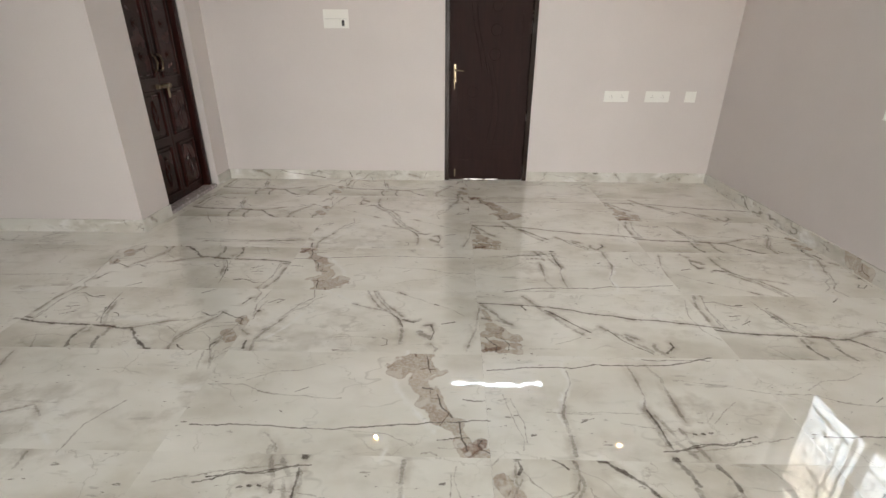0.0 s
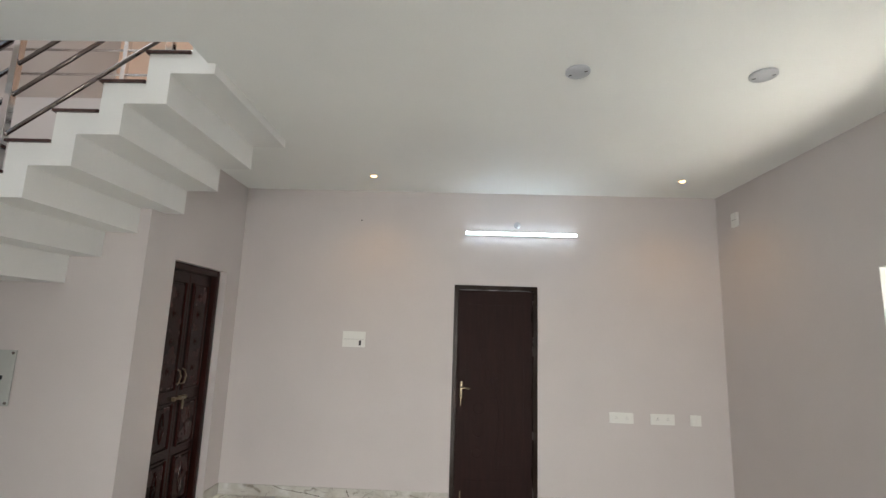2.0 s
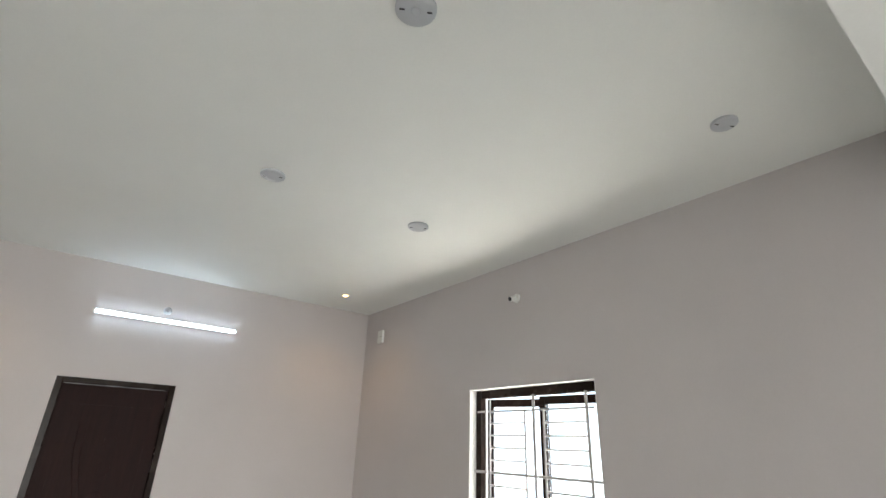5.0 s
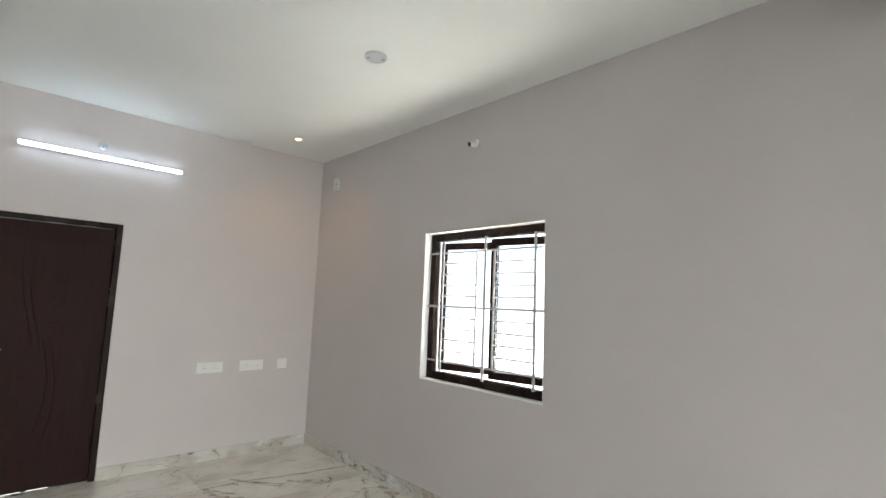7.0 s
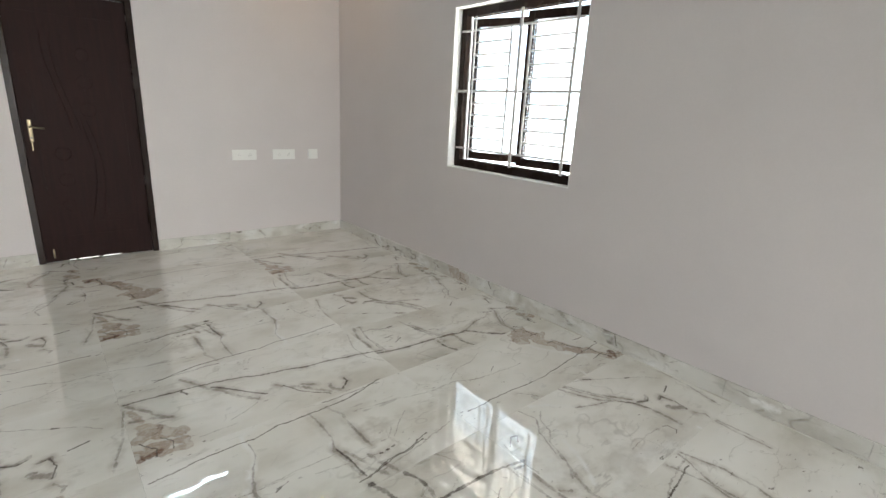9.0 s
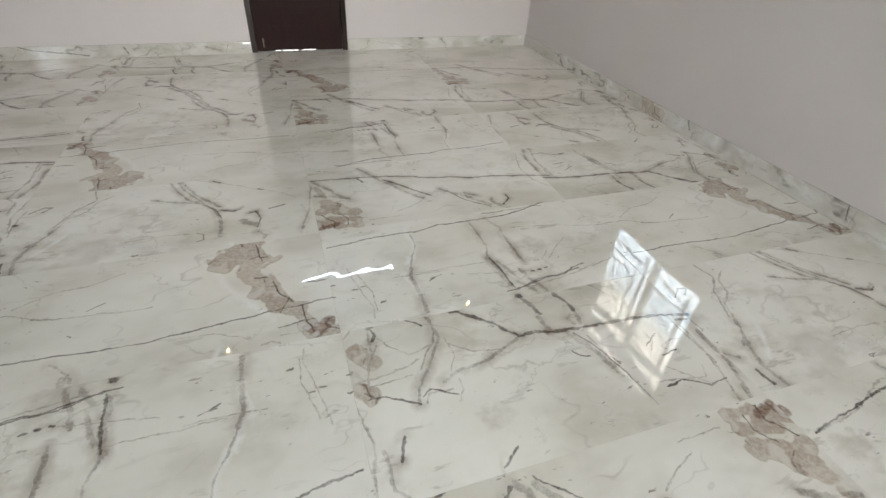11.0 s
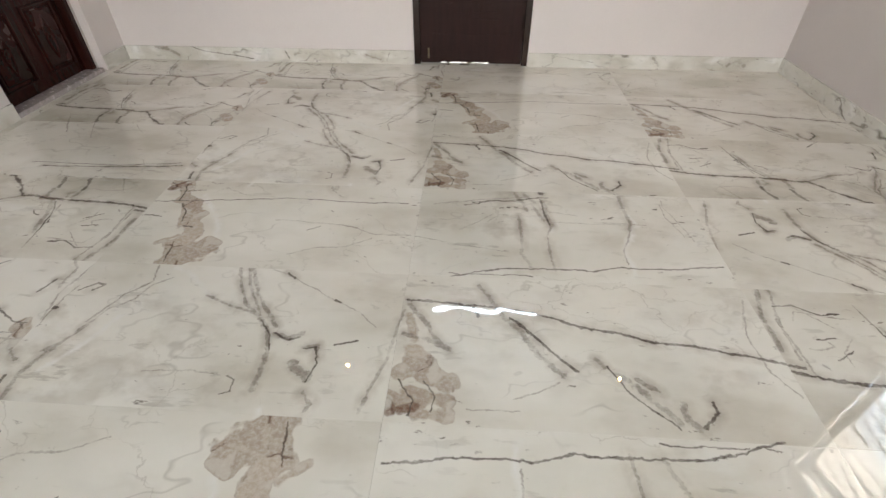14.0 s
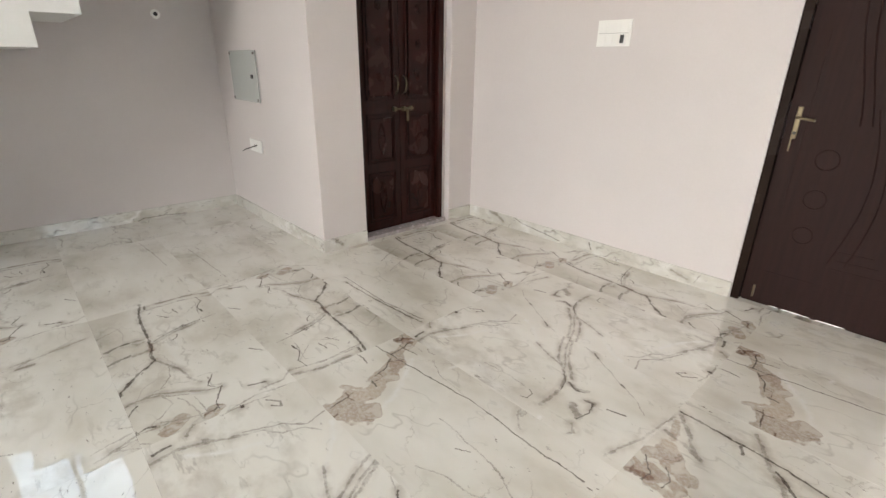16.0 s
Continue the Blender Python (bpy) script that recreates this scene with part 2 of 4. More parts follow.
vein("twin_veins", 0.004, "g", (0.123, -0.258), (0.315, -0.228), (0.546, -0.177))
vein("twin_veins", 0.004, "d", (0.452, 0.282), (0.404, 0.290))
vein("forked_vein", 0.005, "g", (-0.200, -0.059), (-0.227, 0.083), (-0.256, 0.238))
vein("forked_vein", 0.007, "g", (0.312, -0.293), (0.293, -0.197), (0.418, -0.009), (0.431, 0.041))
vein("forked_vein", 0.01, "g", (0.607, -0.132), (0.599, -0.126))
vein("forked_vein", 0.008, "g", (0.521, -0.303), (0.525, -0.190))
vein("forked_vein", 0.006, "g", (0.504, -0.215), (0.548, -0.136), (0.561, -0.022))
vein("forked_vein", 0.009, "d", (0.499, 0.130), (0.524, 0.195))
vein("forked_vein", 0.008, "g", (0.561, 0.154), (0.558, 0.258), (0.519, 0.303))
vein("forked_vein", 0.006, "g", (0.321, 0.013), (0.394, 0.011), (0.410, 0.041))
vein("forked_vein", 0.006, "d", (0.272, 0.286), (0.210, 0.245))
vein("forked_vein", 0.008, "g", (-0.519, 0.303), (-0.511, 0.293))
vein("forked_vein", 0.006, "g", (-0.511, 0.293), (-0.550, 0.148), (-0.536, -0.082))
vein("forked_vein", 0.004, "d", (-0.372, 0.033), (-0.439, -0.010))
vein("forked_vein", 0.004, "g", (-0.303, 0.169), (-0.476, 0.197), (-0.499, 0.150))
vein("forked_vein", 0.006, "g", (0.607, 0.285), (0.581, 0.123), (0.607, 0.006))
vein("forked_vein", 0.006, "g", (0.607, -0.269), (0.577, -0.303))
vein("forked_vein", 0.003, "g", (-0.480, 0.228), (-0.373, 0.128))
vein("forked_vein", 0.006, "g", (-0.351, -0.303), (-0.406, -0.207))
vein("forked_vein", 0.013, "d", (0.226, -0.301), (0.199, -0.293), (0.149, -0.256), (0.099, -0.209), (0.065, -0.167), (0.029, -0.130))
vein("forked_vein", 0.011, "d", (0.031, -0.126), (-0.033, -0.129), (-0.089, -0.112), (-0.145, -0.112), (-0.212, -0.102), (-0.308, -0.098), (-0.403, -0.095), (-0.508, -0.079), (-0.607, -0.059))
vein("forked_vein", 0.01, "r", (-0.073, -0.116), (-0.139, -0.110))
vein("forked_vein", 0.009, "g", (0.032, -0.123), (0.090, -0.096), (0.158, -0.070), (0.210, -0.052), (0.284, -0.044), (0.334, -0.019))
vein("forked_vein", 0.004, "g", (0.279, -0.162), (0.248, -0.134), (0.209, -0.106), (0.107, -0.089))
vein("forked_vein", 0.015, "d", (-0.060, -0.303), (-0.063, -0.292), (-0.077, -0.252), (-0.089, -0.209))
vein("forked_vein", 0.014, "g", (-0.077, -0.195), (-0.081, -0.147), (-0.085, -0.118))
vein("forked_vein", 0.013, "d", (-0.190, -0.292), (-0.204, -0.260), (-0.216, -0.222), (-0.216, -0.189))
vein("forked_vein", 0.012, "g", (-0.216, -0.189), (-0.216, -0.144), (-0.206, -0.121))
vein("forked_vein", 0.008, "g", (-0.202, -0.184), (-0.175, -0.156), (-0.184, -0.126))
vein("forked_vein", 0.016, "g", (-0.139, -0.100), (-0.165, -0.042), (-0.188, 0.013), (-0.202, 0.057), (-0.212, 0.098), (-0.224, 0.137))
vein("forked_vein", 0.005, "d", (-0.159, -0.090), (-0.198, -0.016), (-0.220, 0.051), (-0.238, 0.139))
vein("forked_vein", 0.007, "g", (0.314, -0.297), (0.307, -0.277), (0.305, -0.225), (0.318, -0.182))
vein("forked_vein", 0.005, "g", (0.318, -0.182), (0.362, -0.136), (0.393, -0.083))
vein("forked_vein", 0.01, "w", (0.394, -0.081), (0.408, -0.040), (0.428, 0.053))
vein("forked_vein", 0.006, "d", (0.389, -0.299), (0.352, -0.281), (0.339, -0.261))
vein("forked_vein", 0.01, "d", (0.512, -0.289), (0.500, -0.260), (0.510, -0.239))
vein("forked_vein", 0.026, "b", (0.580, -0.213), (0.546, -0.173), (0.526, -0.155))
vein("forked_vein", 0.004, "g", (0.514, -0.280), (0.468, -0.204), (0.413, -0.148), (0.324, -0.174))
vein("forked_vein", 0.004, "g", (0.580, -0.085), (0.494, -0.092), (0.419, -0.109), (0.385, -0.130))
vein("forked_vein", 0.003, "g", (0.577, -0.058), (0.498, -0.063), (0.424, -0.071))
vein("forked_vein", 0.026, "b", (0.578, -0.048), (0.557, -0.028))
vein("forked_vein", 0.005, "d", (0.574, -0.041), (0.555, -0.022))
vein("forked_vein", 0.005, "d", (0.570, -0.018), (0.518, -0.015), (0.428, 0.040))
vein("forked_vein", 0.005, "d", (0.413, 0.015), (0.386, -0.003), (0.361, 0.006), (0.311, 0.037))
vein("forked_vein", 0.003, "g", (0.291, -0.016), (0.288, 0.026), (0.318, 0.063))
vein("forked_vein", 0.003, "g", (0.281, -0.187), (0.270, -0.104), (0.320, -0.018))
vein("forked_vein", 0.004, "g", (-0.423, 0.048), (-0.468, 0.031), (-0.504, 0.034))
vein("forked_vein", 0.004, "g", (-0.423, 0.048), (-0.431, 0.066))
vein("forked_vein", 0.003, "g", (-0.407, -0.028), (-0.407, 0.018), (-0.347, 0.083))
vein("forked_vein", 0.004, "g", (-0.484, -0.045), (-0.496, -0.028))
vein("forked_vein", 0.005, "d", (-0.113, -0.016), (-0.131, 0.008), (-0.157, 0.017))
vein("forked_vein", 0.006, "d", (-0.230, 0.048), (-0.236, 0.073))
vein("forked_vein", 0.012, "g", (-0.595, 0.023), (-0.595, 0.168), (-0.554, 0.303))
vein("forked_vein", 0.006, "d", (-0.327, 0.196), (-0.405, 0.188), (-0.466, 0.227), (-0.536, 0.219))
vein("forked_vein", 0.009, "d", (-0.606, -0.035), (-0.558, -0.043))
vein("forked_vein", 0.006, "g", (-0.510, 0.303), (-0.540, 0.184), (-0.552, 0.083), (-0.554, -0.011))
vein("forked_vein", 0.005, "d", (-0.461, 0.074), (-0.399, 0.084))
vein("grey_clump", 0.012, "w", (0.251, -0.287), (0.256, -0.303))
vein("grey_clump", 0.009, "g", (-0.034, 0.301), (0.008, 0.204), (0.057, 0.117), (0.115, 0.068))
vein("grey_clump", 0.008, "g", (0.001, 0.301), (0.042, 0.204), (0.125, 0.068))
vein("grey_clump", 0.009, "g", (-0.096, 0.150), (-0.019, 0.116), (0.102, 0.074), (0.130, 0.052))
vein("grey_clump", 0.013, "g", (0.130, 0.052), (0.174, 0.005), (0.207, -0.083), (0.209, -0.165), (0.208, -0.229))
vein("grey_clump", 0.005, "d", (0.138, 0.045), (0.191, -0.019), (0.210, -0.078))
vein("grey_clump", 0.016, "g", (0.198, -0.010), (0.253, -0.025), (0.294, -0.003))
vein("grey_clump", 0.006, "d", (0.201, -0.004), (0.260, -0.034), (0.293, -0.018))
vein("grey_clump", 0.01, "g", (0.311, -0.060), (0.353, -0.053), (0.372, -0.110))
vein("grey_clump", 0.026, "g", (0.296, -0.124), (0.333, -0.159), (0.361, -0.175))
vein("grey_clump", 0.005, "d", (0.315, -0.065), (0.352, -0.059), (0.373, -0.124), (0.358, -0.185))
vein("grey_clump", 0.01, "g", (0.356, -0.221), (0.393, -0.260), (0.383, -0.284))
vein("grey_clump", 0.006, "d", (0.410, -0.044), (0.483, -0.023))
vein("grey_clump", 0.003, "g", (0.095, 0.302), (0.186, 0.261), (0.366, 0.154), (0.462, 0.103), (0.532, 0.039))
vein("grey_clump", 0.007, "d", (0.158, 0.283), (0.188, 0.257))
vein("grey_clump", 0.006, "d", (0.366, 0.157), (0.390, 0.143))
vein("grey_clump", 0.008, "g", (0.607, 0.073), (0.598, 0.024), (0.586, -0.080), (0.557, -0.189), (0.534, -0.278))
vein("grey_clump", 0.004, "d", (0.117, -0.179), (0.144, -0.192), (0.145, -0.237), (0.119, -0.243))
vein("grey_clump", 0.003, "g", (-0.150, -0.182), (-0.003, -0.167), (0.098, -0.180))
vein("grey_clump", 0.014, "w", (-0.275, 0.287), (-0.203, 0.254), (-0.069, 0.133))
vein("grey_clump", 0.006, "g", (-0.264, 0.231), (-0.315, 0.194), (-0.345, 0.113), (-0.408, 0.063), (-0.434, -0.006))
vein("grey_clump", 0.01, "g", (-0.434, -0.006), (-0.470, -0.089), (-0.510, -0.123))
vein("grey_clump", 0.014, "w", (-0.349, 0.032), (-0.392, -0.088), (-0.466, -0.197))
vein("grey_clump", 0.01, "g", (-0.567, -0.163), (-0.607, -0.132))
vein("grey_clump", 0.008, "d", (-0.542, -0.286), (-0.551, -0.244), (-0.550, -0.222))
vein("grey_clump", 0.006, "g", (-0.447, 0.003), (-0.392, 0.136), (-0.326, 0.210), (-0.349, 0.297))
vein("grey_clump", 0.006, "d", (-0.571, 0.145), (-0.526, 0.186))
vein("grey_clump", 0.011, "d", (-0.607, 0.059), (-0.591, 0.056))
vein("grey_clump", 0.005, "g", (-0.586, 0.172), (-0.599, 0.109), (-0.599, 0.025), (-0.599, -0.029))
vein("grey_clump", 0.008, "d", (-0.523, 0.185), (-0.494, 0.177), (-0.521, 0.148))
vein("grey_clump", 0.012, "g", (0.016, 0.297), (0.096, 0.149), (0.196, 0.025))
vein("grey_clump", 0.012, "g", (-0.485, -0.113), (-0.519, -0.222), (-0.503, -0.298))
vein("grey_clump", 0.006, "g", (0.510, 0.299), (0.510, 0.303))
vein("brown_patches", 0.005, "d", (-0.550, -0.170), (-0.472, -0.172), (-0.400, -0.165), (-0.321, -0.166), (-0.243, -0.166), (-0.143, -0.181), (-0.064, -0.181), (0.001, -0.181), (0.079, -0.169), (0.160, -0.163), (0.240, -0.149), (0.341, -0.144), (0.444, -0.133), (0.496, -0.131), (0.566, -0.121), (0.607, -0.120))
vein("brown_patches", 0.075, "b", (0.252, 0.207), (0.303, 0.249))
vein("brown_patches", 0.05, "b", (0.333, 0.268), (0.346, 0.185))
vein("brown_patches", 0.034, "b", (0.305, 0.131), (0.334, 0.055))
vein("brown_patches", 0.05, "b", (0.372, 0.018), (0.406, -0.082))
vein("brown_patches", 0.036, "b", (0.415, -0.106), (0.479, -0.145))
vein("brown_patches", 0.026, "b", (0.488, -0.157), (0.508, -0.242))
vein("brown_patches", 0.03, "b", (0.522, -0.277), (0.599, -0.280))
vein("brown_patches", 0.022, "r", (0.550, -0.260), (0.581, -0.242))
vein("brown_patches", 0.012, "r", (0.506, -0.252), (0.534, -0.286))
vein("brown_patches", 0.005, "d", (0.348, 0.286), (0.366, 0.183))
vein("brown_patches", 0.006, "d", (0.341, 0.060), (0.386, 0.056))
vein("brown_patches", 0.006, "d", (0.407, 0.020), (0.424, -0.048), (0.467, -0.106))
vein("brown_patches", 0.006, "d", (0.496, -0.135), (0.501, -0.211), (0.524, -0.273))
vein("brown_patches", 0.005, "d", (0.581, -0.224), (0.564, -0.247), (0.607, -0.283))
vein("brown_patches", 0.01, "b", (0.373, 0.125), (0.440, 0.177))
vein("brown_patches", 0.012, "w", (0.256, 0.303), (0.281, 0.235), (0.306, 0.139))
vein("brown_patches", 0.018, "w", (0.210, 0.124), (0.240, 0.042), (0.295, -0.038), (0.395, -0.181))
vein("brown_patches", 0.004, "g", (-0.591, 0.064), (-0.470, 0.062), (-0.439, 0.069), (-0.352, 0.028), (-0.285, 0.008), (-0.152, -0.001), (-0.053, -0.011), (0.007, -0.009))
vein("brown_patches", 0.004, "g", (-0.433, 0.096), (-0.330, 0.154), (-0.206, 0.172), (-0.157, 0.196), (-0.115, 0.216))
vein("brown_patches", 0.004, "d", (-0.197, 0.027), (-0.151, 0.053))
vein("brown_patches", 0.003, "g", (-0.009, -0.178), (0.215, -0.197), (0.293, -0.234), (0.328, -0.260))
vein("brown_patches", 0.02, "g", (-0.194, -0.275), (-0.192, -0.300))
vein("brown_patches", 0.008, "g", (-0.244, -0.204), (-0.215, -0.229), (-0.184, -0.259), (-0.174, -0.291))
vein("brown_patches", 0.006, "g", (0.355, -0.287), (0.386, -0.281), (0.415, -0.293))
vein("brown_patches", 0.014, "w", (0.219, -0.303), (0.227, -0.271))
vein("brown_patches", 0.006, "d", (0.512, -0.006), (0.567, -0.016), (0.601, -0.008))
vein("brown_patches", 0.004, "d", (0.414, -0.228), (0.481, -0.213), (0.534, -0.214))
vein("brown_patches", 0.003, "g", (0.416, -0.264), (0.490, -0.266))
vein("single_a", 0.0075, "g", (0.155, 0.218), (0.145, 0.288))
vein("single_a", 0.006, "g", (0.255, 0.288), (0.255, 0.303))
vein("single_b", 0.01, "g", (-0.342, -0.021), (-0.363, 0.093), (-0.411, 0.265))
vein("single_b", 0.014, "g", (-0.298, -0.003), (-0.303, 0.057))
vein("single_b", 0.008, "g", (0.556, 0.215), (0.521, 0.302))
vein("single_b", 0.004, "g", (0.605, 0.303), (0.555, 0.232))
vein("single_b", 0.006, "g", (0.545, 0.302), (0.575, 0.162))
vein("single_b", 0.0039, "g", (-0.170, 0.303), (-0.155, 0.292))
vein("single_b", 0.005, "g", (0.535, 0.262), (0.552, 0.303))
vein("single_b", 0.0045, "g", (-0.325, 0.002), (-0.365, 0.082))
vein("single_b", 0.003, "g", (-0.315, -0.058), (-0.325, 0.062), (-0.445, 0.222))
vein("single_b", 0.006, "g", (0.435, 0.262), (0.457, 0.303))
vein("single_b", 0.006, "g", (0.525, 0.162), (0.495, 0.282), (0.491, 0.303))
vein("single_b", 0.0075, "g", (-0.125, -0.128), (-0.025, -0.078), (0.045, -0.138))
vein("single_b", 0.014, "w", (0.045, -0.168), (0.195, -0.278))
vein("single_b", 0.006, "g", (0.255, -0.303), (0.255, -0.178), (0.335, -0.048))
vein("single_c", 0.006, "g", (-0.577, -0.303), (-0.501, -0.215))
vein("single_c", 0.007, "d", (-0.131, -0.207), (0.190, -0.198), (0.463, -0.177), (0.572, -0.165))
vein("single_c", 0.006, "g", (-0.275, 0.174), (-0.351, 0.303))
vein("single_c", 0.0044, "g", (0.025, -0.288), (0.027, -0.303))
vein("single_c", 0.009, "d", (-0.265, -0.298), (-0.257, -0.303))
vein("single_c", 0.0044, "g", (0.014, -0.303), (0.015, -0.288), (0.102, -0.303))
vein("single_c", 0.004, "d", (-0.215, -0.168), (0.255, -0.178), (0.555, -0.138))
vein("single_c", 0.0044, "g", (-0.191, 0.303), (-0.095, 0.112))
vein("single_c", 0.0033, "g", (0.060, 0.303), (0.165, 0.192))
vein("single_d", 0.005, "g", (-0.571, 0.178), (-0.269, 0.206), (0.047, 0.221))
vein("single_d", 0.006, "g", (0.597, 0.256), (0.604, 0.303))
vein("single_d", 0.012, "d", (0.568, -0.055), (0.607, -0.059))
vein("single_e", 0.005, "g", (-0.208, -0.187), (0.103, -0.163), (0.498, -0.146))
vein("single_e", 0.006, "g", (0.604, -0.303), (0.607, -0.285))
vein("single_e", 0.006, "g", (0.607, -0.006), (0.560, 0.214), (0.607, 0.269))
vein("single_f", 0.006, "g", (-0.560, 0.154), (-0.441, 0.165), (-0.321, 0.193), (-0.183, 0.239), (-0.004, 0.264))
vein("single_f", 0.01, "g", (0.003, 0.284), (0.046, 0.133), (0.046, 0.009), (0.014, -0.116))
vein("single_f", 0.008, "g", (-0.121, 0.287), (-0.091, 0.153), (-0.101, 0.024))
vein("single_f", 0.008, "g", (0.373, 0.288), (0.363, 0.187), (0.369, 0.056))
vein("single_f", 0.01, "g", (-0.163, -0.245), (-0.001, -0.236))
vein("single_f", 0.016, "r", (-0.607, 0.246), (-0.600, 0.238))
vein("single_f", 0.008, "g", (-0.014, 0.285), (-0.085, 0.115), (-0.065, -0.045))
vein("single_f", 0.006, "d", (-0.054, 0.235), (-0.315, 0.195), (-0.575, 0.155))
vein("single_f", 0.006, "g", (0.385, 0.285), (0.395, 0.095))
vein("single_f", 0.01, "g", (-0.185, 0.105), (-0.205, -0.055))
vein("single_g", 0.006, "d", (-0.607, -0.103), (-0.569, -0.107))
vein("single_g", 0.005, "d", (-0.607, -0.101), (-0.598, -0.098))
vein("single_g", 0.018, "r", (-0.607, -0.254), (-0.588, -0.268))
skirt_vein_or_glare("north", 0.006, "d", (-1.632, 0.111), (-1.515, 0.070), (-1.302, 0.046), (-1.141, 0.022))
skirt_vein_or_glare("north", 0.018, "g", (-1.889, 0.094), (-1.809, 0.086), (-1.727, 0.037))
skirt_vein_or_glare("north", 0.01, "d", (-0.882, 0.081), (-0.862, 0.035))
skirt_vein_or_glare("north", 0.01, "g", (-0.261, 0.066), (-0.154, 0.033))
skirt_vein_or_glare("north", 0.006, "g", (-0.083, 0.083), (-0.111, 0.025))
skirt_vein_or_glare("north", 0.012, "g", (1.856, 0.081), (1.912, 0.032))
skirt_vein_or_glare("north", 0.018, "g", (2.401, 0.042), (2.469, 0.075), (2.524, 0.042))
skirt_vein_or_glare("north", 0.004, "g", (1.121, 0.087), (1.435, 0.039))
skirt_vein_or_glare("east", 0.05, "b", (2.872, 0.084), (2.725, 0.029))
skirt_vein_or_glare("east", 0.01, "d", (2.452, 0.115), (2.415, 0.053))
skirt_vein_or_glare("east", 0.006, "d", (1.348, 0.106), (1.327, 0.033))
skirt_vein_or_glare("east", 0.016, "g", (1.770, 0.096), (1.697, 0.063))
skirt_vein_or_glare("east", 0.008, "g", (1.090, 0.126), (1.036, 0.091))
skirt_vein_or_glare("east", 0.005, "g", (0.483, 0.117), (0.444, 0.085))
# no vein: the stair window's glare, painted white on the skirting
skirt_vein_or_glare("east", 0.03, "w", (0.568, 0.055), (0.474, 0.056))
skirt_vein_or_glare("east", 0.005, "d", (1.491, 0.116), (1.425, 0.104))
skirt_vein_or_glare("nook", 0.022, "g", (3.404, 0.104), (3.476, 0.041))
skirt_vein_or_glare("nook", 0.006, "d", (3.590, 0.110), (3.676, 0.100), (3.734, 0.092))
skirt_vein_or_glare("west", 0.005, "d", (2.473, 0.004), (2.520, 0.026), (2.721, 0.017), (2.861, 0.005))
# pattern of each tile by column and row; 1: turned half round
LAYOUT = {
    (-3, 0): ("forked_vein", 0), (-3, 1): ("single_d", 0), (-3, 2): ("single_e", 0), (-2, -1): ("single_a", 0),
    (-2, 0): ("single_b", 0), (-2, 1): ("forked_vein", 0), (-2, 2): ("forked_vein", 1), (-2, 3): ("single_c", 0),
    (-2, 4): ("forked_vein", 0), (-2, 5): ("forked_vein", 0), (-1, -1): ("twin_veins", 1), (-1, 0): ("brown_patches", 0),
    (-1, 1): ("grey_clump", 0), (-1, 2): ("brown_patches", 1), (-1, 3): ("grey_clump", 0), (-1, 4): ("grey_clump", 1),
    (-1, 5): ("forked_vein", 0), (0, -2): ("long_vein", 1), (0, -1): ("forked_vein", 1), (0, 0): ("twin_veins", 0),
    (0, 1): ("long_vein", 0), (0, 2): ("twin_veins", 1), (0, 3): ("long_vein", 0), (0, 4): ("brown_patches", 1),
    (1, -2): ("single_f", 0), (1, -1): ("grey_clump", 0), (1, 0): ("brown_patches", 0), (1, 1): ("forked_vein", 0),
    (1, 2): ("grey_clump", 1), (1, 3): ("forked_vein", 0), (1, 4): ("long_vein", 0), (2, 0): ("single_g", 0),
}


def segment_group():
    """Mask of one straight stretch of a vein: 1 inside, 0 outside."""
    g = bpy.data.node_groups.new("vein_stretch", "ShaderNodeTree")
    for nm, tp in (("P", "NodeSocketVector"), ("A", "NodeSocketVector"), ("Way", "NodeSocketVector"), ("Unit", "NodeSocketVector"), ("Half", "NodeSocketFloat"), ("Soft", "NodeSocketFloat")):
        g.interface.new_socket(nm, in_out="INPUT", socket_type=tp)
    g.interface.new_socket("Mask", in_out="OUTPUT", socket_type="NodeSocketFloat")
    g.interface.new_socket("Halo", in_out="OUTPUT", socket_type="NodeSocketFloat")
    n, l = g.nodes, g.links
    i, o = n.new("NodeGroupInput"), n.new("NodeGroupOutput")

    def vm(op, a, b):
        k = n.new("ShaderNodeVectorMath")
        k.operation = op
        l.new(a, k.inputs[0])
        if b is not None:
            l.new(b, k.inputs[1])
        return k

    def fm(op, a, b, clamp=False):
        k = n.new("ShaderNodeMath")
        k.operation, k.use_clamp = op, clamp
        l.new(a, k.inputs[0])
        l.new(b, k.inputs[1])
        return k

    pa = vm("SUBTRACT", i.outputs["P"], i.outputs["A"])
    dot = vm("DOT_PRODUCT", pa.outputs[0], i.outputs["Unit"])
    h = n.new("ShaderNodeClamp")
    l.new(dot.outputs["Value"], h.inputs[0])
    sc = vm("SCALE", i.outputs["Way"], None)
    l.new(h.outputs[0], sc.inputs["Scale"])
    off = vm("SUBTRACT", pa.outputs[0], sc.outputs[0])
    ln = vm("LENGTH", off.outputs[0], None)
    gap = fm("SUBTRACT", i.outputs["Half"], ln.outputs["Value"])
    q = fm("DIVIDE", gap.outputs[0], i.outputs["Soft"])
    half = n.new("ShaderNodeMath")
    half.operation, half.use_clamp = "ADD", True
    l.new(q.outputs[0], half.inputs[0])
    half.inputs[1].default_value = .5
    l.new(half.outputs[0], o.inputs[0])
    wide = n.new("ShaderNodeMapRange")
    wide.inputs["From Min"].default_value, wide.inputs["From Max"].default_value = 0, .034
    wide.inputs["To Min"].default_value, wide.inputs["To Max"].default_value = 1, 0
    l.new(ln.outputs["Value"], wide.inputs[0])
    l.new(wide.outputs[0], o.inputs[1])
    return g


VEIN_GROUP = segment_group()
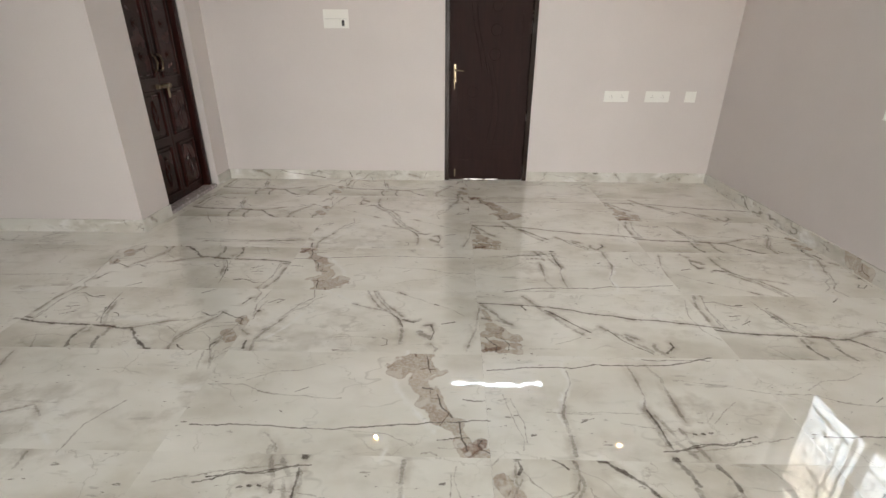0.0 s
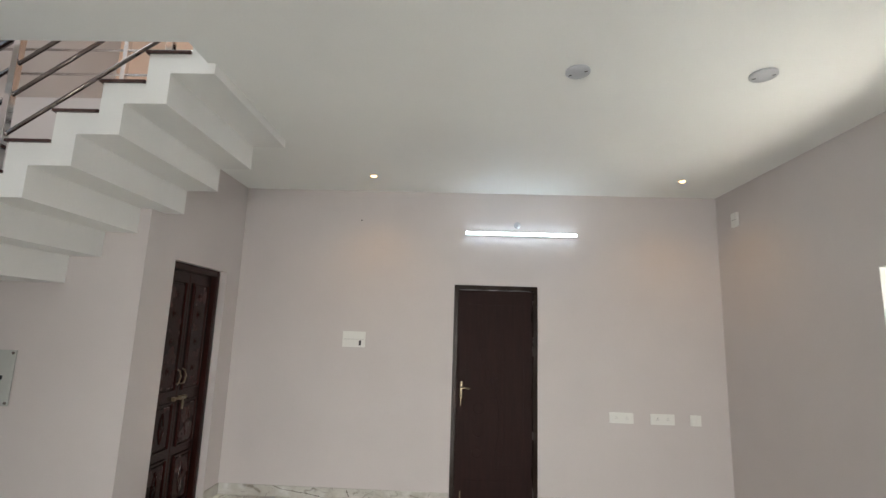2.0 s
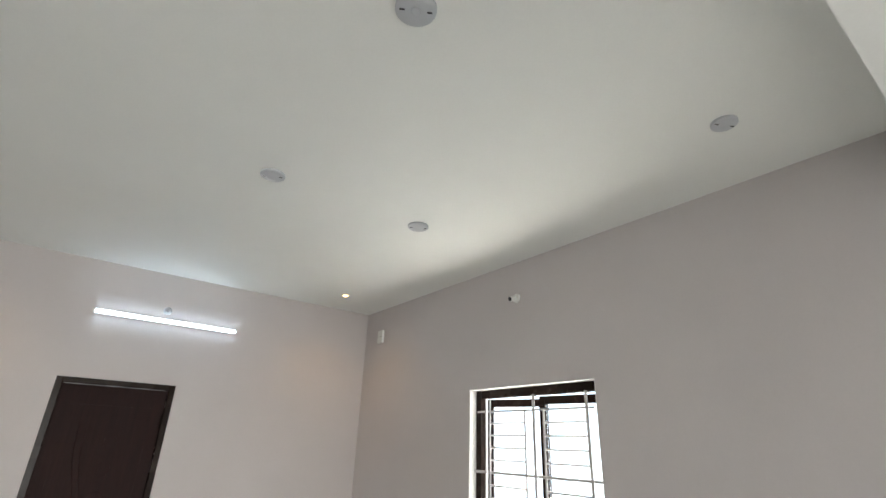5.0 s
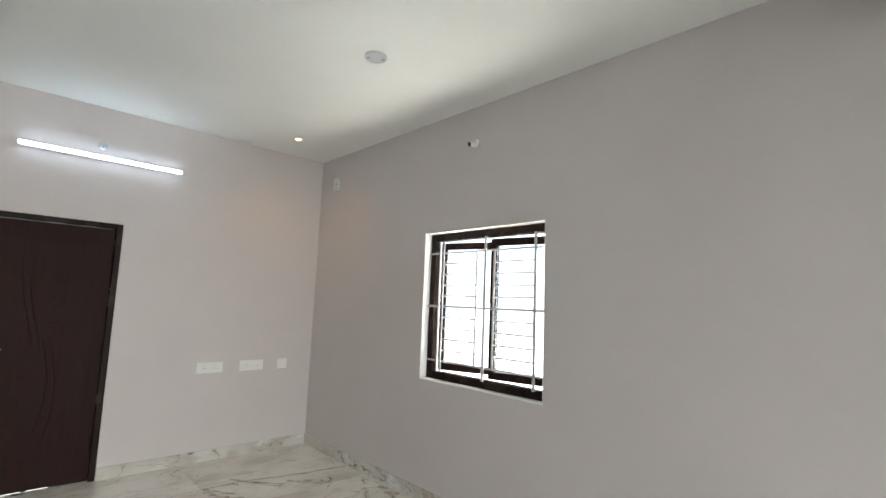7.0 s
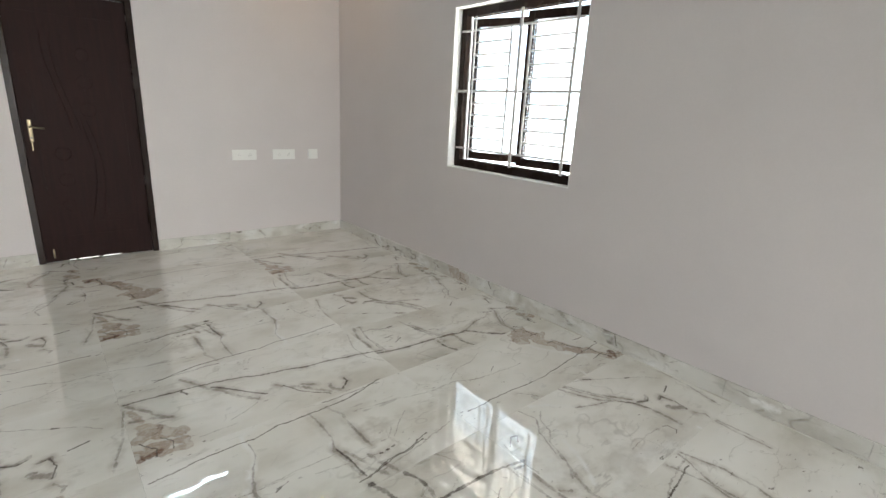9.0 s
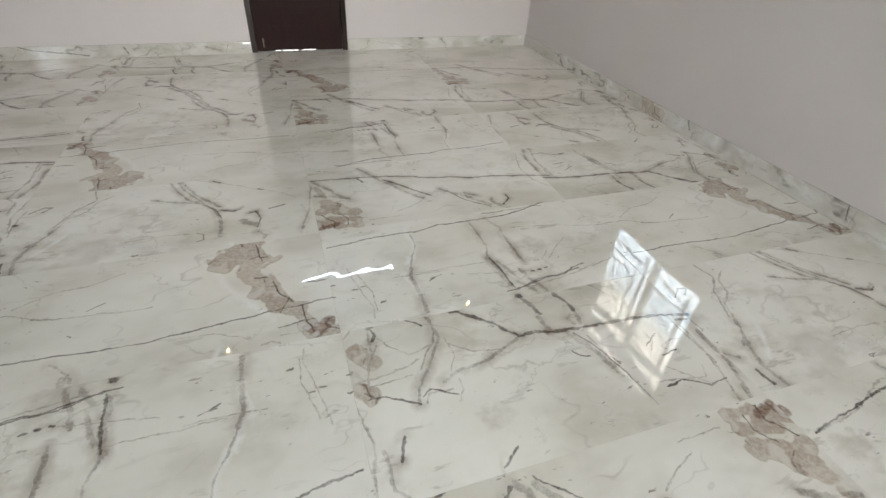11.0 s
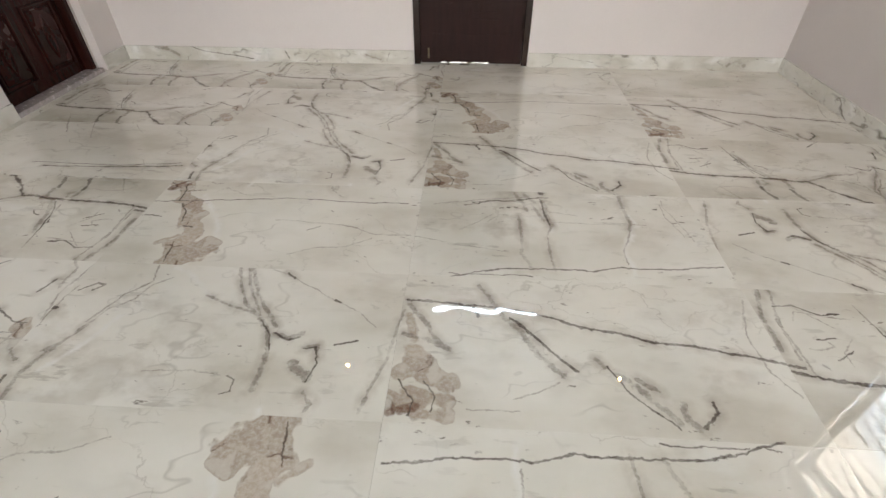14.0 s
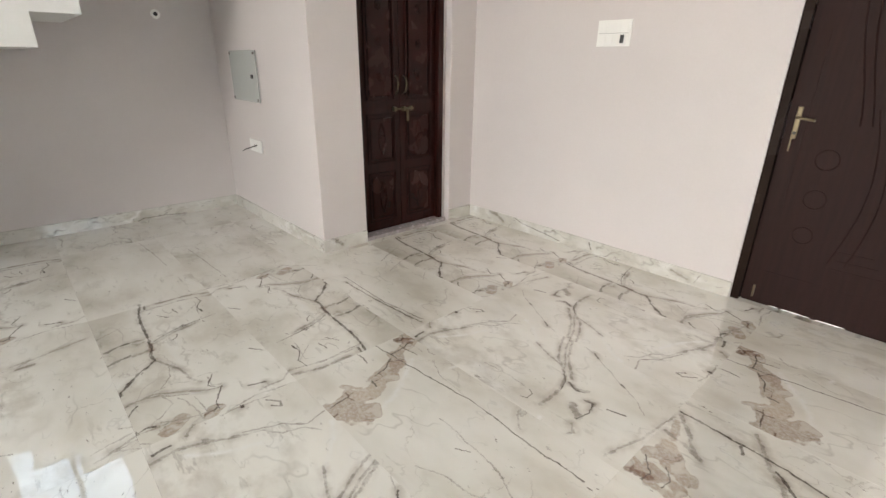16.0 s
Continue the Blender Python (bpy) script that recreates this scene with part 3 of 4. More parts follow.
TONES = {"w": (.80, .80, .78), "b": (.40, .335, .272), "g": (.160, .134, .110), "r": (.19, .11, .075), "d": (.088, .071, .058)}


def marble(name, seed, veins, faint=.5, shade=1.0, bold=1.0, lie="tile"):
    """Polished beige-white marble tile with its own clouding and the veins that cross it."""
    m = bpy.data.materials.new(name)
    n, l, b = nodes_of(m)
    rnd = random.Random(seed)
    geo = n.new("ShaderNodeNewGeometry")
    place = geo.outputs["Position"]
    if lie == "tile":
        place = n.new("ShaderNodeTexCoord").outputs["Object"]
    else:
        cut, put = n.new("ShaderNodeSeparateXYZ"), n.new("ShaderNodeCombineXYZ")
        l.new(place, cut.inputs[0])
        l.new(cut.outputs["XY".index(lie)], put.inputs[0])
        l.new(cut.outputs[2], put.inputs[1])
        place = put.outputs[0]
    flat = n.new("ShaderNodeVectorMath")
    flat.operation = "MULTIPLY"
    l.new(place, flat.inputs[0])
    flat.inputs[1].default_value = (1, 1, 0)
    place = flat.outputs[0]
    sh = n.new("ShaderNodeVectorMath")
    sh.operation = "ADD"
    l.new(place, sh.inputs[0])
    sh.inputs[1].default_value = (rnd.uniform(-20, 20), rnd.uniform(-20, 20), rnd.uniform(-20, 20))
    st = n.new("ShaderNodeMapping")
    st.inputs["Scale"].default_value = (.65, 1.1, 1)
    st.inputs["Rotation"].default_value = (0, 0, rnd.uniform(-.55, .55))
    l.new(sh.outputs[0], st.inputs[0])
    cloud = noise_node(n, l, st.outputs[0], 2.6, 5, .52)
    cr = ramp_node(n, l, cloud.outputs[0], [(p, tuple(v * shade for v in c)) for p, c in ((.30, (.58, .555, .49)), (.45, (.715, .70, .645)), (.66, (.80, .79, .745)))])
    col = cr.outputs[0]

    def warp(vec, scale, amp):
        t = noise_node(n, l, place, scale, 3, .6)
        s = n.new("ShaderNodeVectorMath")
        s.operation = "MULTIPLY_ADD"
        l.new(t.outputs["Color"], s.inputs[0])
        s.inputs[1].default_value = (amp, amp, 0)
        l.new(vec, s.inputs[2])
        c = n.new("ShaderNodeVectorMath")
        c.operation = "SUBTRACT"
        l.new(s.outputs[0], c.inputs[0])
        c.inputs[1].default_value = (amp / 2, amp / 2, 0)
        return c.outputs[0]

    def blend(fac, c1, c2):
        k = n.new("ShaderNodeMix")
        k.data_type = "RGBA"
        l.new(fac, k.inputs[0])
        l.new(c1, k.inputs[6])
        k.inputs[7].default_value = (*c2, 1)
        return k.outputs[2]

    # faint natural veining: ridges of stretched noise
    for sc, w, c, lo, hi in ((1.5, .006, (.19, .17, .145), .50, .60), (2.9, .007, (.24, .22, .19), .53, .61), (4.6, .009, (.27, .25, .215), .58, .68), (2.2, .04, (.47, .445, .395), .48, .68), (2.9, .035, (.77, .77, .75), .48, .66)):
        t = noise_node(n, l, st.outputs[0], sc, 4, .55)
        d = n.new("ShaderNodeMath")
        d.operation = "SUBTRACT"
        l.new(t.outputs[0], d.inputs[0])
        d.inputs[1].default_value = .5
        a = n.new("ShaderNodeMath")
        a.operation = "ABSOLUTE"
        l.new(d.outputs[0], a.inputs[0])
        r = n.new("ShaderNodeMapRange")
        r.inputs["From Min"].default_value, r.inputs["From Max"].default_value = 0, w * bold
        r.inputs["To Min"].default_value, r.inputs["To Max"].default_value = 1, 0
        l.new(a.outputs[0], r.inputs[0])
        k = noise_node(n, l, sh.outputs[0], sc * 1.3 + .7, 2)
        kr = n.new("ShaderNodeMapRange")
        kr.inputs["From Min"].default_value, kr.inputs["From Max"].default_value = lo - .05 * (bold - 1), hi - .05 * (bold - 1)
        kr.inputs["To Min"].default_value, kr.inputs["To Max"].default_value = 0, faint
        l.new(k.outputs[0], kr.inputs[0])
        f = n.new("ShaderNodeMath")
        f.operation = "MULTIPLY"
        l.new(r.outputs[0], f.inputs[0])
        l.new(kr.outputs[0], f.inputs[1])
        col = blend(f.outputs[0], col, c)
    # mottled grey-beige drifts and short straight flecks
    for sc, stretch, a, c, tone, top in ((4.5, (.9, 1.1), .53, .66, (.46, .43, .375), .7), (7.0, (.8, 3.4), .61, .66, (.25, .23, .20), .38), (3.0, (.9, 2.2), .56, .70, (.79, .79, .765), .6)):
        mp = n.new("ShaderNodeMapping")
        mp.inputs["Scale"].default_value = (*stretch, 1)
        mp.inputs["Rotation"].default_value = (0, 0, rnd.uniform(-.4, .4))
        l.new(sh.outputs[0], mp.inputs[0])
        t = noise_node(n, l, mp.outputs[0], sc, 5, .6)
        k = noise_node(n, l, sh.outputs[0], 1.7, 2)
        t1, k1 = n.new("ShaderNodeMapRange"), n.new("ShaderNodeMapRange")
        t1.inputs["From Min"].default_value, t1.inputs["From Max"].default_value = a, c
        k1.inputs["From Min"].default_value, k1.inputs["From Max"].default_value = .42, .62
        k1.inputs["To Max"].default_value = top
        l.new(t.outputs[0], t1.inputs[0])
        l.new(k.outputs[0], k1.inputs[0])
        f = n.new("ShaderNodeMath")
        f.operation = "MULTIPLY"
        l.new(t1.outputs[0], f.inputs[0])
        l.new(k1.outputs[0], f.inputs[1])
        col = blend(f.outputs[0], col, tone)
    # hairline cracks between cloudy cells, and dark specks
    crack = n.new("ShaderNodeTexVoronoi")
    crack.feature = "DISTANCE_TO_EDGE"
    crack.inputs["Scale"].default_value = 4.2
    l.new(warp(warp(st.outputs[0], 3.5, .2), 22.0, .06), crack.inputs["Vector"])
    for src, a, c, low, top, spot, tone in (
            (crack.outputs["Distance"], .010, .0, 0, .42, (2.3, .50, .60), (.30, .27, .23)),
            (noise_node(n, l, mp.outputs[0], 19.0, 4, .65).outputs[0], .645, .69, 0, .75, (3.1, .47, .58), (.13, .11, .09))):
        e1, e2 = n.new("ShaderNodeMapRange"), n.new("ShaderNodeMapRange")
        e1.inputs["From Min"].default_value, e1.inputs["From Max"].default_value = a, c
        e2.inputs["From Min"].default_value, e2.inputs["From Max"].default_value = spot[1], spot[2]
        e2.inputs["To Min"].default_value, e2.inputs["To Max"].default_value = low, top
        l.new(src, e1.inputs[0])
        l.new(noise_node(n, l, sh.outputs[0], spot[0], 2).outputs[0], e2.inputs[0])
        f = n.new("ShaderNodeMath")
        f.operation = "MULTIPLY"
        l.new(e1.outputs[0], f.inputs[0])
        l.new(e2.outputs[0], f.inputs[1])
        col = blend(f.outputs[0], col, tone)
    if veins:
        p = warp(warp(warp(place, 13.0, .020), 46.0, .011), 130.0, .007)
        wid = noise_node(n, l, place, 24.0, 3, .7)
        tex = noise_node(n, l, place, 10.0, 2, .5)
        fade = noise_node(n, l, place, 8.0, 4, .6)
        grit = noise_node(n, l, place, 75.0, 4, .7)

        def most(a, c):
            if a is None:
                return c
            k = n.new("ShaderNodeMath")
            k.operation = "MAXIMUM"
            l.new(a, k.inputs[0])
            l.new(c, k.inputs[1])
            return k.outputs[0]

        def times(a, c):
            k = n.new("ShaderNodeMath")
            k.operation = "MULTIPLY"
            l.new(a, k.inputs[0])
            l.new(c, k.inputs[1])
            return k.outputs[0]

        def spread(src, a, c, lo, hi):
            k = n.new("ShaderNodeMapRange")
            k.inputs["From Min"].default_value, k.inputs["From Max"].default_value = a, c
            k.inputs["To Min"].default_value, k.inputs["To Max"].default_value = lo, hi
            l.new(src, k.inputs[0])
            return k.outputs[0]

        for tone in "wbgrd":
            mask = halo = None
            for width, tn, points in veins:
                if tn != tone:
                    continue
                half = width * (1.0 if tone in "br" else .62)
                soft = .0028 if half < .007 else (.006 if tone in "gd" else (.008 if tone in "br" else .018))
                fine = half < .006
                size = spread((tex if tone in "br" else wid).outputs[0], .3, .7, half * (.5 if fine else (.6 if tone in "br" else .2)), half * (1.3 if fine else 1.5))
                for (x0, y0), (x1, y1) in zip(points, points[1:]):
                    dx, dy = x1 - x0, y1 - y0
                    q = dx * dx + dy * dy + 1e-6
                    s = n.new("ShaderNodeGroup")
                    s.node_tree = VEIN_GROUP
                    l.new(p, s.inputs["P"])
                    s.inputs["A"].default_value = (x0, y0, 0)
                    s.inputs["Way"].default_value = (dx, dy, 0)
                    s.inputs["Unit"].default_value = (dx / q, dy / q, 0)
                    s.inputs["Soft"].default_value = soft
                    l.new(size, s.inputs["Half"])
                    mask = most(mask, s.outputs[0])
                    if width >= .007:
                        halo = most(halo, s.outputs[1])
            if mask is None:
                continue
            if tone in "gd" and halo is not None:
                hf = times(halo, spread(fade.outputs[0], .42, .62, 0, .75))
                col = blend(hf, col, (.35, .305, .255))
            if tone in "br":
                cell, rim = n.new("ShaderNodeTexVoronoi"), n.new("ShaderNodeTexVoronoi")
                rim.feature = "DISTANCE_TO_EDGE"
                for v in (cell, rim):
                    v.inputs["Scale"].default_value = 8.5
                    l.new(p, v.inputs["Vector"])
                red, redder = TONES[tone], tuple(t * k for t, k in zip(TONES[tone], (.90, .82, .77)))
                cr2 = ramp_node(n, l, cell.outputs["Color"], [(.15, redder), (.5, red), (.85, tuple(t * 1.2 for t in red))])
                k = n.new("ShaderNodeMix")
                k.data_type = "RGBA"
                l.new(times(mask, spread(grit.outputs[0], .35, .6, .50, .92)), k.inputs[0])
                l.new(col, k.inputs[6])
                l.new(cr2.outputs[0], k.inputs[7])
                col = k.outputs[2]
                inv = spread(mask, .9, .5, 0, 1)
                col = blend(times(times(mask, inv), spread(tex.outputs[0], .46, .54, 0, .5)), col, (.15, .11, .08))
                col = blend(times(mask, times(spread(rim.outputs["Distance"], .02, .075, 1, 0), spread(fade.outputs[0], .46, .56, 0, .5))), col, (.60, .56, .50))
                col = blend(times(mask, times(spread(rim.outputs["Distance"], .004, .03, 1, 0), spread(fade.outputs[0], .50, .44, 0, .9))), col, (.16, .10, .07))
                col = blend(times(mask, spread(tex.outputs[0], .57, .62, 0, .7)), col, (.62, .59, .54))
            else:
                if tone == "g":
                    mask = times(times(mask, spread(mask, .5, 1, 1, .66)), spread(wid.outputs[0], .40, .52, .5, 1))
                if tone in "gd":
                    mask = times(mask, spread(grit.outputs[0], .36, .58, .4 if tone == "g" else .7, 1))
                f = times(mask, spread(fade.outputs[0], .34, .56, {"d": .55, "w": .3, "g": .40}[tone], 1.0))
                col = blend(f, col, TONES[tone])
    l.new(col, b.inputs["Base Color"])
    b.inputs["Roughness"].default_value = .015
    b.inputs["IOR"].default_value = 1.95
    wave = noise_node(n, l, geo.outputs["Position"], 8.5, 1)
    bp = n.new("ShaderNodeBump")
    bp.inputs["Distance"].default_value = .0006
    bp.inputs["Strength"].default_value = 1.0
    l.new(wave.outputs[0], bp.inputs["Height"])
    l.new(bp.outputs[0], b.inputs["Normal"])
    return m


MARBLES = {w: marble("skirting_marble", 900 + i, SKIRT_VEINS_AND_GLARE[w], 1.0, .84, 1.6, lie) for i, (w, lie) in enumerate((("north", "X"), ("east", "Y"), ("nook", "Y"), ("panel", "X"), ("west", "Y")))}

# building helpers
BASE = {}


def thing(name, base, label, category, group="", kind=""):
    o = new(name)
    o.empty_display_size = .1
    o.location = base
    BASE[o] = Vector(base)
    return tagged(o, label, category, group, kind)


def finish(name, bm, m, smooth=False):
    bmesh.ops.recalc_face_normals(bm, faces=bm.faces[:])
    me = bpy.data.meshes.new(name)
    bm.to_mesh(me)
    bm.free()
    me.materials.append(m)
    if smooth:
        for f in me.polygons:
            f.use_smooth = len(f.vertices) == 4
    return me


def part(name, bm, m, parent, label="", smooth=False):
    """One mesh under a thing or a part; the bmesh is in world metres."""
    bmesh.ops.translate(bm, verts=bm.verts[:], vec=-BASE[parent])
    o = new(name, finish(name, bm, m, smooth))
    o.parent = parent
    BASE[o] = BASE[parent]
    return tagged(o, label)


def solid(name, bm, m, label, category, kind="", base=None, smooth=False):
    """A thing or piece of the setting that is one mesh, with its origin at base."""
    base = Vector(base or (0, 0, 0))
    bmesh.ops.translate(bm, verts=bm.verts[:], vec=-base)
    o = new(name, finish(name, bm, m, smooth))
    o.location = base
    BASE[o] = base
    return tagged(o, label, category, "", kind)


def bx(x0, x1, y0, y1, z0, z1, bevel=0, bm=None, m=None):
    """A box, its edges rounded by bevel; added to bm when given."""
    t = bmesh.new()
    bmesh.ops.create_cube(t, size=1)
    for v in t.verts:
        v.co = ((x0 + x1) / 2 + v.co.x * (x1 - x0), (y0 + y1) / 2 + v.co.y * (y1 - y0), (z0 + z1) / 2 + v.co.z * (z1 - z0))
    if bevel:
        bmesh.ops.bevel(t, geom=t.edges[:], offset=bevel, segments=2, profile=.6, affect="EDGES")
    if m is not None:
        t.transform(m)
    return merge(bm, t)


def merge(bm, t):
    if bm is None:
        return t
    me = bpy.data.meshes.new("tmp")
    t.to_mesh(me)
    t.free()
    bm.from_mesh(me)
    bpy.data.meshes.remove(me)
    return bm


def tube(points, r, bm=None, seg=12, cap=True):
    """A round bar that follows the points."""
    t = bmesh.new()
    rings = []
    pts = [Vector(p) for p in points]
    for i, p in enumerate(pts):
        d = (pts[min(i + 1, len(pts) - 1)] - pts[max(i - 1, 0)]).normalized()
        q = d.to_track_quat("Z", "Y")
        rings.append([t.verts.new(p + q @ Vector((math.cos(a) * r, math.sin(a) * r, 0))) for a in (2 * math.pi * k / seg for k in range(seg))])
    for a, b in zip(rings, rings[1:]):
        for k in range(seg):
            t.faces.new((a[k], a[(k + 1) % seg], b[(k + 1) % seg], b[k]))
    if cap:
        t.faces.new(rings[0][::-1])
        t.faces.new(rings[-1])
    return merge(bm, t)


def lathe(centre, axis, profile, bm=None, seg=28):
    """A turned shape: (radius, height) pairs round an axis."""
    t = bmesh.new()
    q = Vector(axis).to_track_quat("Z", "Y")
    c = Vector(centre)
    rings = []
    for r, h in profile:
        rings.append([t.verts.new(c + q @ Vector((math.cos(a) * r, math.sin(a) * r, h))) for a in (2 * math.pi * k / seg for k in range(seg))])
    for a, b in zip(rings, rings[1:]):
        for k in range(seg):
            t.faces.new((a[k], a[(k + 1) % seg], b[(k + 1) % seg], b[k]))
    t.faces.new(rings[0][::-1])
    t.faces.new(rings[-1])
    return merge(bm, t)


def structure(name, boxes, m, label, category):
    bm = None
    for b in boxes:
        bm = bx(*b, bm=bm)
    return solid(name, bm, m, label, category, "structure")


# large structure
XE, XW, XN, YN, YP, YS, H, UP = 2.785, -3.86, -2.15, 4.85, 3.335, -5.2, 3.075, 3.327
floor = structure("floor", [(XW, XE, YS, YN, -.14, -.011)], M_SLAB, "polished marble tile floor with brown and grey veins", "floor")
structure("wall_north", [(XN, .10, YN, YN + .15, 0, H), (.948, XE, YN, YN + .15, 0, H), (.10, .948, YN, YN + .15, 2.10, H)], M_WALL, "plain lilac-grey painted wall with a door opening", "wall")
WY0, WY1, WZ0, WZ1 = 1.823, 3.025, .925, 2.118
structure("wall_east", [(XE, XE + .2, YS, -2.25, 0, H), (XE, XE + .2, -.75, WY0, 0, H), (XE, XE + .2, -2.25, -.75, 0, .88), (XE, XE + .2, -2.25, -.75, 2.12, H), (XE, XE + .2, WY1, YN + .15, 0, H), (XE, XE + .2, WY0, WY1, 0, WZ0), (XE, XE + .2, WY0, WY1, WZ1, H)], M_WALL, "plain lilac-grey painted wall with a window opening", "wall")
DY0, DY1, DZ = 3.705, 4.575, 2.128
structure("wall_nook", [(XN - .15, XN, YP, DY0, 0, H), (XN - .15, XN, DY1, YN + .15, 0, H), (XN - .15, XN, DY0, DY1, DZ, H)], M_WALL, "painted wall beside the carved entrance door", "wall")
structure("wall_panel", [(XW, XN - .15, YP, YP + .15, 0, UP)], M_WALL, "painted wall under the stair with electric panel", "wall")
# the opening from y -2.7 to -1.1 is made up for the southwest fill
structure("wall_west", [(XW - .2, XW, YS, -2.7, 0, 6.1), (XW - .2, XW, -1.1, 1.1, 0, 6.1), (XW - .2, XW, -2.7, -1.1, 0, .8), (XW - .2, XW, -2.7, -1.1, 2.2, 6.1), (XW - .2, XW, 1.97, 5.0, 0, 6.1), (XW - .2, XW, 1.1, 1.97, 0, 1.7), (XW - .2, XW, 1.1, 1.97, 3.0, 6.1)], M_WALL, "painted wall beside the lower stair flight", "wall")
# unseen wall; its opening is assumed, to let the south lamp in
structure("wall_south", [(XW, -.5, YS - .2, YS, 0, H), (1.5, XE, YS - .2, YS, 0, H), (-.5, 1.5, YS - .2, YS, 2.5, H), (-.5, 1.5, YS - .2, YS, 0, .2)], M_WALL, "unseen closing wall with an assumed opening for daylight", "wall")
HX1, HY0, HY1 = -1.30, 2.19, 3.47
structure("ceiling", [(HX1, XE, HY0, YN, H, UP), (XW, XE, YS, .9, H, UP), (-2.86, XE, .9, HY0, H, UP), (XW, HX1, HY1 + .015, YN, H, UP)], M_CEIL, "smooth white painted ceiling with a stair opening", "ceiling")
structure("beam", [(-1.0, XE, -.16, .085, 2.80, H)], M_CEIL, "white painted downstand beam under the ceiling", "beam")
structure("wall_upper", [(XW, 3.0, 4.9, 5.05, UP, 6.1), (2.8, 3.0, .4, 4.9, UP, 6.1), (XW, 3.0, .2, .4, UP, 6.1)], M_UPPER, "peach painted upper landing wall", "wall")
# unseen slab, added to keep sun and sky out of the stairwell
structure("roof", [(XW - .2, 3.0, .2, 5.05, 6.1, 6.25)], M_CEIL, "unseen flat white slab added to close the stairwell", "roof")
structure("ground", [(-60, 60, -60, 60, -.30, -.15)], M_SLAB, "bare cement ground around the house", "ground")

# glowing sheets in place of what lies beyond the openings
structure("backdrop_east", [(XE + 1.3, XE + 1.32, -.6, 6.0, -.1, 4.2)], M_OUT_E, "glowing backdrop for the overexposed yard beyond the window", "backdrop")
structure("backdrop_yard_glow", [(XE + .25, XE + 1.28, .4, 4.6, -.14, -.12)], M_YARD_GLOW, "unseen glowing sheet below the window that brightens the ceiling", "backdrop")
structure("backdrop_west", [(XW - .9, XW - .88, .2, 2.9, .9, 4.0)], M_OUT_W, "overexposed sky beyond the stair window", "backdrop")
structure("backdrop_north", [(-.2, 1.25, YN + .5, YN + .52, -.1, .8)], M_OUT_N, "bright yard behind the room door", "backdrop")

# staircase
G_, R_ = .243, .181


def prism(pts, axis, a, b, bm=None):
    """A flat outline drawn out from a to b: (x, z) along y, or (y, z) along x."""
    t = bmesh.new()

    def at(p, s):
        return (p[0], s, p[1]) if axis == "y" else (s, p[0], p[1])
    lo, hi = [t.verts.new(at(p, a)) for p in pts], [t.verts.new(at(p, b)) for p in pts]
    t.faces.new(lo)
    t.faces.new(hi[::-1])
    for i in range(len(pts)):
        j = (i + 1) % len(pts)
        t.faces.new((lo[i], hi[i], hi[j], lo[j]))
    return merge(bm, t)


stair = thing("staircase", (-2.8, 2.4, 0), "white painted concrete staircase with stepped underside and dark granite treads", "staircase")
YA = 2.387
soffit = [(-1.254, 3.073), (-1.254, 3.01)]
for j in range(6):
    soffit += [(-1.507 - G_ * j, 3.01 - .1855 * j), (-1.507 - G_ * j, 3.01 - .1855 * (j + 1))]
soffit[-1] = (-2.722, 1.885)
steps_up = [(-2.858, 1.885)]
for k in range(5, -1, -1):
    x0, z = -1.64 - G_ * k, 3.126 - R_ * k
    steps_up += [(x0, z - R_), (x0, z)]
steps_up[1] = (-2.858, 2.04)
outline = [(-1.302, 3.073)] + soffit + steps_up + [(-1.397, 3.126), (-1.397, 3.307), (-1.302, 3.307)]
part("upper_flight", prism(outline, "y", YA, YP - .002), M_STAIR, stair)
free_end = [(-1.302, 3.073)] + [p for p in soffit if p[0] > -2.148] + [(-2.148, 2.4535), (-2.148, 2.583), (-2.126, 2.583)]
free_end += [p for p in steps_up if p[0] > -2.12 and p[1] > 2.6] + [(-1.397, 3.126), (-1.397, 3.307), (-1.302, 3.307)]
part("flight_end", prism(free_end, "y", YP - .001, YP + .148), M_STAIR, stair)
part("landing", bx(XW + .002, -2.86, YA, YP - .002, 1.885, 2.04), M_STAIR, stair)
low = [(YA - .001, 2.04), (YA - .001, 1.75), (2.28, 1.75), (2.28, 1.56)]
for j in range(9):
    y = 2.28 - G_ * (j + 1)
    low += [(y, 1.56 - .185 * j), (y, max(0.001, 1.56 - .185 * (j + 1)))]
low += [(YA - G_ * 10, .001), (YA - G_ * 10, .23)]
for k in range(10, 0, -1):
    low += [(YA - G_ * k, 2.04 - R_ * k), (YA - G_ * (k - 1) - .001, 2.04 - R_ * k)]
part("lower_flight", prism(low, "x", XW + .002, -2.87), M_STAIR, stair)
for k in range(6):
    x0, z = -1.64 - G_ * k, 3.128 - R_ * k
    part("tread", bx(x0 - .022, x0 + G_ - .002, YA - .012, YP - .004, z, z + .018, .004), M_GRAN, stair, "dark brown granite tread")
part("tread", bx(-1.42, -1.304, YA - .012, YP - .004, 3.309, 3.326, .004), M_GRAN, stair)
for k in range(1, 11):
    y0, z = YA - G_ * k, 2.042 - R_ * k
    part("tread", bx(XW + .004, -2.858, y0 - .022, y0 + G_ - .002, z, z + .018, .004), M_GRAN, stair)
part("landing_slab", bx(XW + .004, -2.85, YA - .01, YP - .004, 2.042, 2.06, .004), M_GRAN, stair)

rail = thing("stair_railing", (-1.58, 2.43, 3.146), "polished steel stair railing with slanting bars", "railing")


def z_rail(x, up):
    return 2.42 + up + .73 * (x + 2.5)


